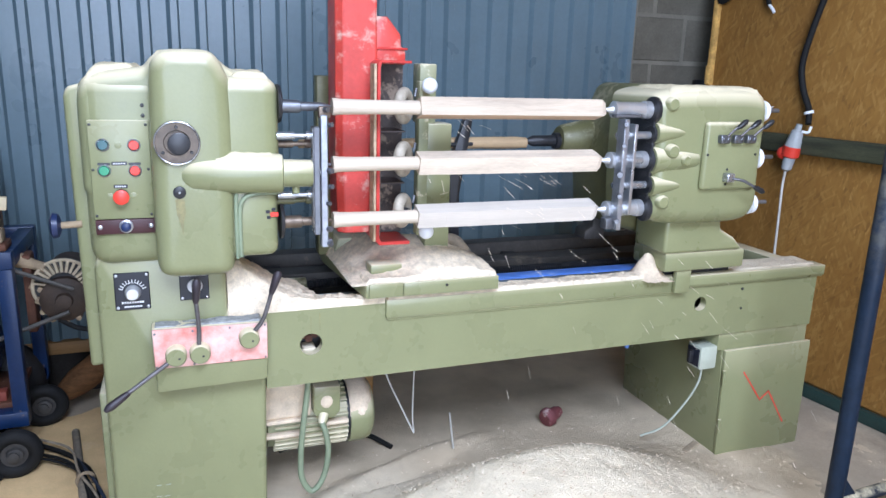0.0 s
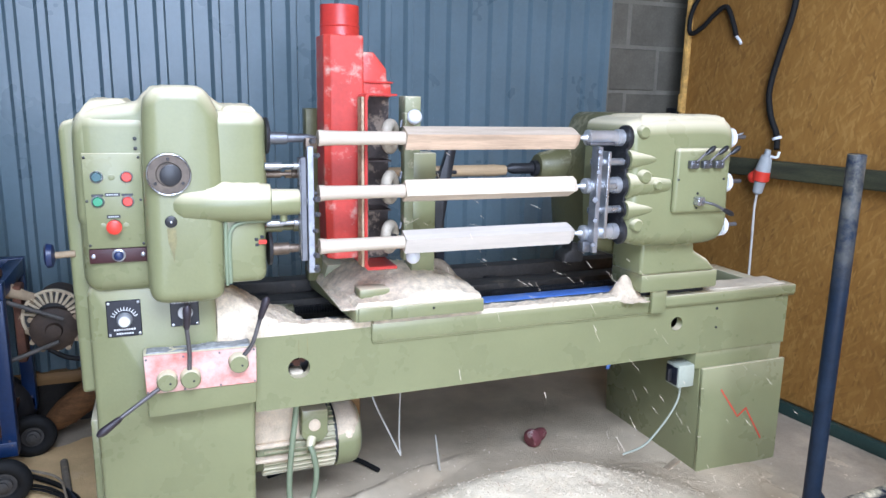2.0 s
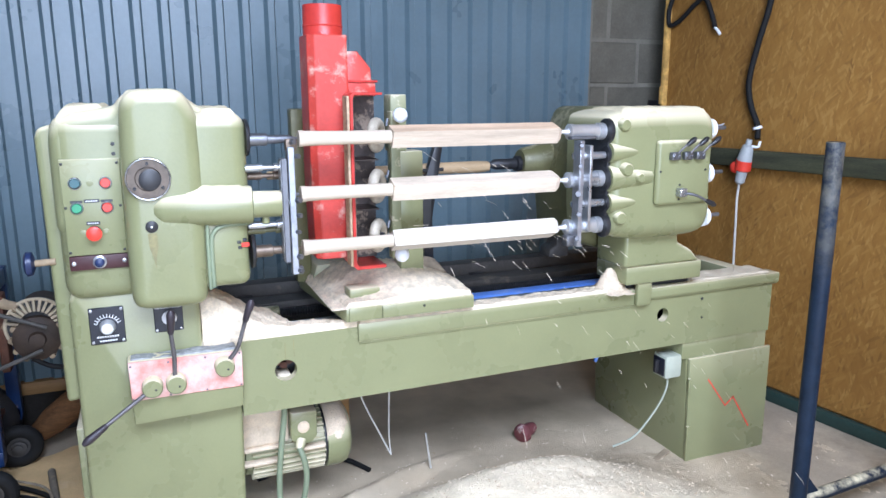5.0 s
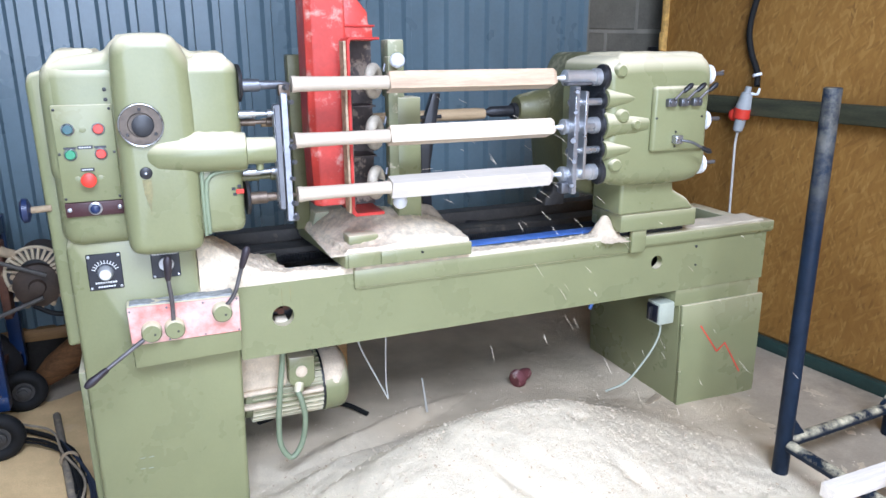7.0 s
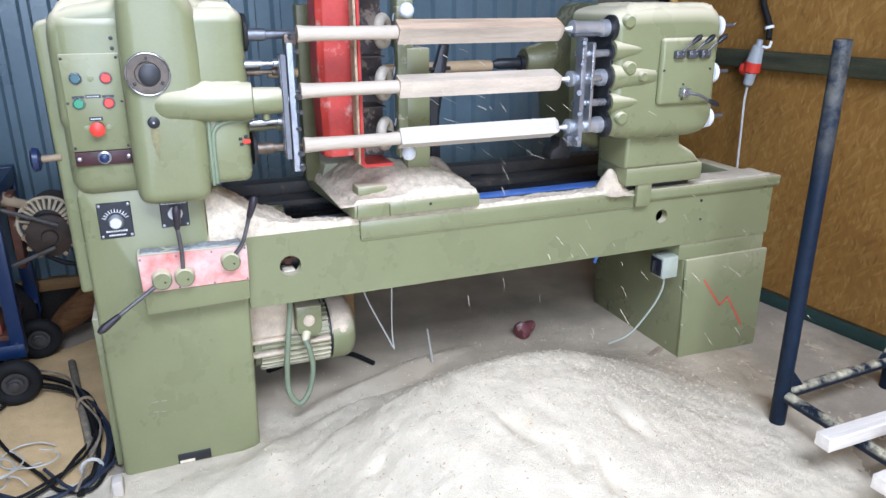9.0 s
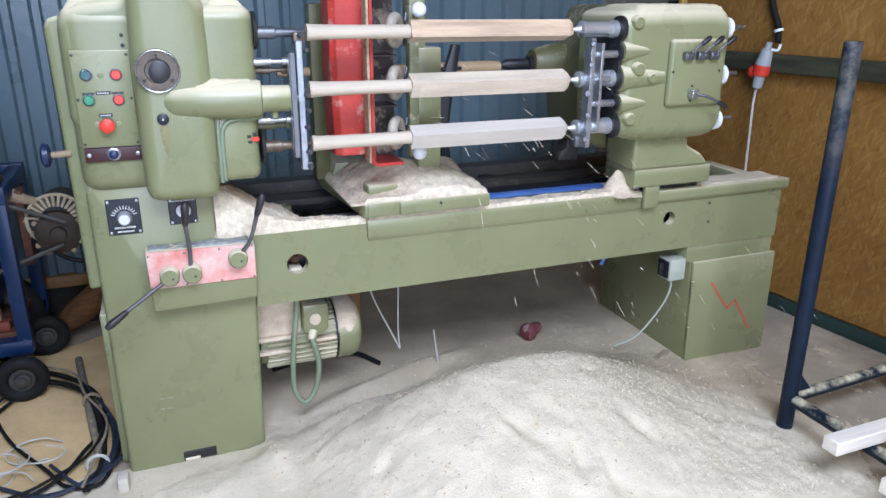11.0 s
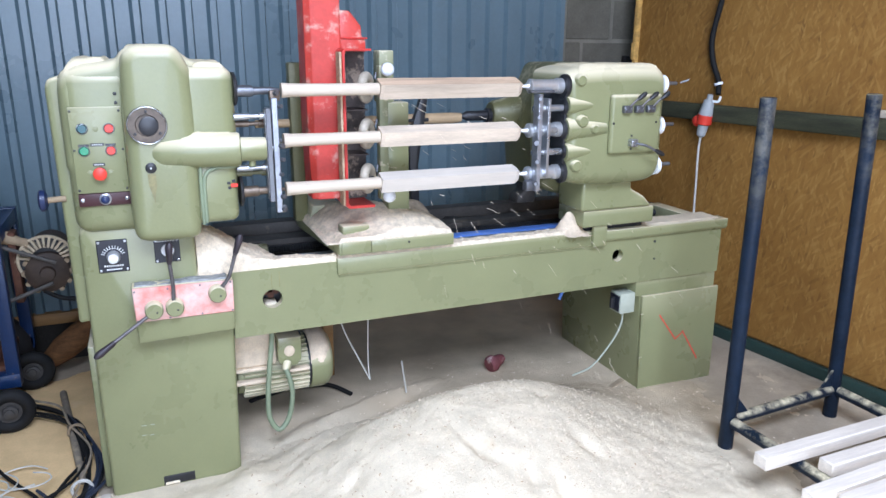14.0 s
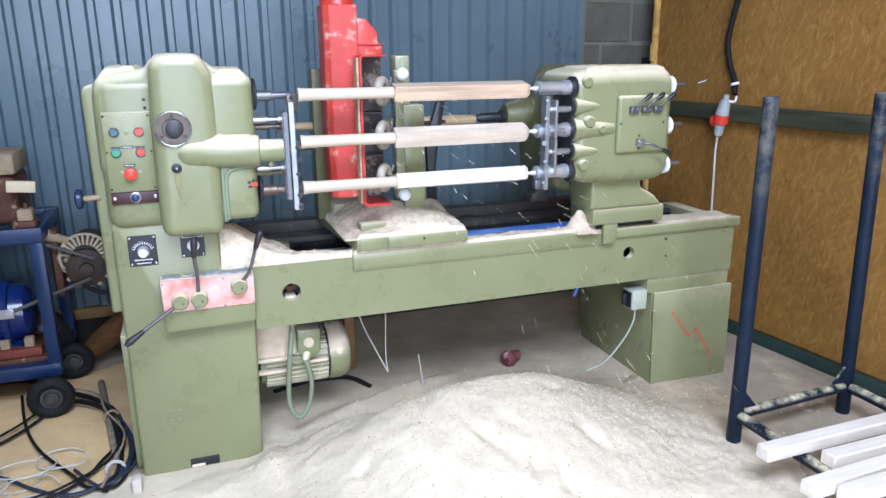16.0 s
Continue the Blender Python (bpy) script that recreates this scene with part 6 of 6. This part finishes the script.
    b = pipe([(-1.30, 0.772, 0.88), (-0.72, 0.772, 0.618)], 0.008, seg=6, straight=True)
    pipe([(-0.74, 0.772, 0.535), (-1.30, 0.772, 0.335)], 0.008, seg=6, bm=b, straight=True)
    whole("drive_belt", b, BELT, "slack grey drive belt between pulley and motor", "belt")
    whole("motor_cable", pipe([(-0.78, 0.80, 0.50), (-0.72, 0.80, 0.462), (-0.65, 0.78, 0.46), (-0.60, 0.72, 0.50)], 0.009), RUBBER, "black cable curving behind the lathe", "cable")
    # Plain black ellipsoid under the trolley.
    whole("dark_sack", ball((-1.05, 1.12, 0.16), 0.16, scale=(1.0, 0.5, 1.0)), BLACK, "black rounded lump under the trolley", "bundle")


DUSTY_IRON = mat("dusty_bar_iron", (0.24, 0.20, 0.15), 0.8, 0.1, vary=0.3, scale=16, bump=0.001, second=(0.55, 0.43, 0.27), cover=0.4, cover_scale=12, soft=0.2)
GREY_IRON = mat("dusty_dark_iron", (0.07, 0.065, 0.06), 0.6, 0.3, vary=0.3, scale=16, bump=0.001)
BLUE_GLOSS = mat("glossy_blue_enamel", (0.007, 0.022, 0.12), 0.22, vary=0.15, scale=8, bump=0.0004)
RED_IRON = mat("red_oxide_iron", (0.20, 0.04, 0.025), 0.6, vary=0.25, scale=12, bump=0.001)
FAN_CREAM = mat("cream_fan_iron", (0.54, 0.44, 0.30), 0.8, vary=0.2, scale=14, bump=0.002)
BROWN_IRON = mat("dark_brown_iron", (0.055, 0.034, 0.022), 0.65, vary=0.3, scale=14, bump=0.002, second=(0.3, 0.22, 0.14), cover=0.2, cover_scale=12)
CREAM_WOOD = mat("cream_wood", (0.70, 0.58, 0.38), 0.75, vary=0.12, scale=8, bump=0.0008)
BELT = mat("grey_belt", (0.10, 0.09, 0.08), 0.7, vary=0.25, scale=30, bump=0.0008)
trolley()


def left_floor():
    # log leaning behind the column
    b = lathe((-0.86, 1.10, 0.065), (0.25, 0.0, 0.19), [(0, 0.020), (0.03, 0.042), (0.10, 0.058), (0.20, 0.060), (0.30, 0.055), (0.38, 0.04)], seg=22)
    whole("wood_log", b, LOG_BARK, "brown barked log lying against the wall", "log")
    whole("iron_bar", rod((-0.775, 0.86, 0.018), (-0.655, 0.12, 0.018), 0.014, seg=12), DUSTY_IRON, "dusty grey iron bar lying on the floor", "bar")
    rnd = random.Random(11)
    coil = thing("cable_coil", (-0.85, 0.4, 0), "loose coil of black and blue-grey cables on the floor", "cable")
    bundle = [(-1.30, 1.04), (-1.06, 0.95), (-0.93, 0.81), (-0.78, 0.67), (-0.70, 0.50), (-0.65, 0.30), (-0.64, 0.08), (-0.67, -0.08)]
    wide = [(-1.08, 0.83), (-1.02, 0.53), (-0.92, 0.29), (-0.81, 0.09), (-0.73, -0.02), (-0.65, -0.04), (-0.60, 0.07), (-0.60, 0.23), (-0.66, 0.41), (-0.75, 0.60)]
    inner = [(-1.30, 0.20), (-1.05, 0.47), (-0.93, 0.67), (-0.82, 0.66), (-0.72, 0.53), (-0.67, 0.28), (-0.69, 0.12), (-0.77, 0.02), (-0.90, -0.06), (-1.20, -0.12)]
    front = [(-1.25, 0.28), (-1.03, 0.14), (-0.92, 0.03), (-0.81, -0.04), (-0.71, -0.03), (-0.63, 0.05), (-0.605, 0.20), (-0.64, 0.36)]
    for k, (line, lift, r, m) in enumerate(((bundle, 0.030, 0.0065, RUBBER), (bundle, 0.018, 0.0055, RUBBER), (bundle, 0.042, 0.0045, DUSTY_BROWN), (wide, 0.016, 0.0060, RUBBER), (inner, 0.022, 0.0060, RUBBER), (inner, 0.030, 0.0050, RUBBER), (front, 0.014, 0.0065, CABLE), (front, 0.020, 0.0055, CABLE), (wide[3:], 0.026, 0.0055, CABLE))):
        w = 0.012 + 0.006 * (k % 3)
        part("cable", pipe([(x + rnd.uniform(-w, w), y + rnd.uniform(-w, w), lift + rnd.uniform(0, 0.008)) for x, y in line], r, seg=8, steps=8), m, coil)
    part("tie", torus((-0.70, 0.47, 0.03), (0.3, -1, 0), 0.026, 0.006, 18, 6), CREAM, coil)
    part("tie", torus((-0.655, 0.06, 0.025), (0.1, -1, 0), 0.03, 0.006, 18, 6), WIRE, coil)
    wires = thing("white_wires", (-0.95, 0.1, 0), "tangle of thin white wires on the floor", "wire")
    for k in range(12):
        c = (rnd.uniform(-1.10, -0.80), rnd.uniform(-0.08, 0.22))
        r0 = rnd.uniform(0.05, 0.12)
        a0 = rnd.uniform(0, 6.28)
        pts = [(c[0] + r0 * math.cos(a0 + q * 0.8), c[1] + 0.8 * r0 * math.sin(a0 + q * 0.8), 0.008 + 0.006 * k + 0.004 * math.sin(q)) for q in range(7)]
        part("wire", pipe(pts, 0.0025, seg=6, steps=5), WIRE, wires)
    whole("white_block", box(-0.592, -0.560, -0.095, -0.045, 0.0, 0.055, 0.008), WHITE_WOOD, "small white block beside the column's foot", "block")
    b = bmesh.new()
    for k in range(8):
        torus((-1.065 + 0.008 * math.sin(k * 2.1), 0.16 - 0.018 * k, 0.03 + 0.01 * (k % 3)), (rnd.uniform(-1, 1), rnd.uniform(-1, 1), 0.6), 0.022, 0.006, 14, 6, bm=b)
    whole("blue_rope", b, BRIGHT_BLUE, "bright blue coiled rope on the floor", "rope")


BRIGHT_BLUE = mat("bright_blue_plastic", (0.01, 0.20, 0.75), 0.35, vary=0.1, scale=20, bump=0.0005)
left_floor()


# ---- things that move ----
chips = []


def flying_chips():
    """Slivers of wood that the cutters throw out, one object each."""
    rnd = random.Random(21)
    meshes = []
    for l, w in ((0.014, 0.0006), (0.018, 0.0005), (0.008, 0.0008), (0.024, 0.0005)):
        b = box(-l, l, -w, w, -w * 0.6, w * 0.6)
        me = bpy.data.meshes.new("chip")
        b.to_mesh(me)
        b.free()
        me.materials.append(SHAVINGS)
        meshes.append(me)
    for k in range(110):
        ob = new("wood_chip", meshes[rnd.randrange(4)])
        tagged(ob, "pale sliver of wood thrown off by the cutter", "chip", group="flying wood chips")
        flights, t = [], -0.75 * rnd.random()
        while t < 16.0:
            T = round(rnd.uniform(0.40, 0.54) * 30) / 30
            start = Vector((STEP0 + PACE * max(0, t) + 0.03, 0.03, SPINDLES[rnd.randrange(3)]))
            end = Vector((rnd.triangular(0.35, 2.25, 1.45), rnd.triangular(-0.95, 0.25, -0.3), 0.0))
            end.z = max(0.0, floor_heap(end.x, end.y)) - 0.006
            if end.x > 1.5 and end.y > -0.04:
                end.y = -0.06
            t0 = round(t * 30) / 30
            flights.append((t0, T, start, end))
            t = t0 + T + 2 / 30
        chips.append((ob, flights))


flying_chips()


def motions():
    car = bpy.data.objects["tool_carriage"]
    base = PLACE[car.name]
    walk(car, [(t, pose(base.x + PACE * (t - 16), base.y, base.z)) for t in (0.0, 4.0, 8.0, 12.0, 16.0)])
    # the blanks spin; warm: the reddish face is to the front at that half second
    warm = {0: (4, 5, 7, 8, 13, 14, 22, 24, 25, 26, 30, 31, 32)}
    rnd = random.Random(8)
    for k, (wp, uncut, z) in enumerate(pieces):
        marks = []
        for h in range(33):
            lean = rnd.uniform(12, 33) * (1 if rnd.random() < 0.6 else -1)
            marks.append(lean if (k != 0 or h in warm[0]) else 90 + lean)
        rows, angle = [(0.0, pose(0.045, -0.08, z, marks[0], 0, 0))], marks[0]
        for h in range(32):
            turn = 900 + ((marks[h + 1] - angle + 90) % 180 - 90)
            for f in range(1, 16):
                rows.append(((h * 15 + f) / 30, pose(0.045, -0.08, z, angle + turn * f / 15, 0, 0)))
            angle += turn
        walk(wp, rows)
        walk(uncut, [(t, pose(PACE * t, 0, 0)) for t in (0.0, 8.0, 16.0)])
    g = Vector((0, 0, -9.8))
    for ob, flights in chips:
        rows = []
        for t0, T, start, end in flights:
            v = (end - start - 0.5 * g * T * T) / T
            steps = 7
            for k in range(steps + 1):
                u = T * k / steps
                t = t0 + (round(u * 30) / 30)
                u = t - t0
                d = v + g * u
                rows.append((t, Matrix.Translation(start + v * u + 0.5 * g * u * u) @ d.to_track_quat("X", "Z").to_matrix().to_4x4()))
            rows.append((t0 + T + 1 / 30, Matrix.Translation(end - Vector((0, 0, 0.02))) @ Vector((v.x, v.y, 0)).to_track_quat("X", "Z").to_matrix().to_4x4()))
        rows = [r for n_, r in enumerate(rows) if n_ == 0 or r[0] > rows[n_ - 1][0] + 0.01]
        live = [r for r in rows if -0.001 <= r[0] <= 16.001]
        live = [(max(0.0, min(16.0, t)), m) for t, m in live]
        if live[0][0] > 0.001:
            live.insert(0, (0.0, live[0][1]))
        if live[-1][0] < 15.999:
            live.append((16.0, live[-1][1]))
        walk(ob, live)


motions()
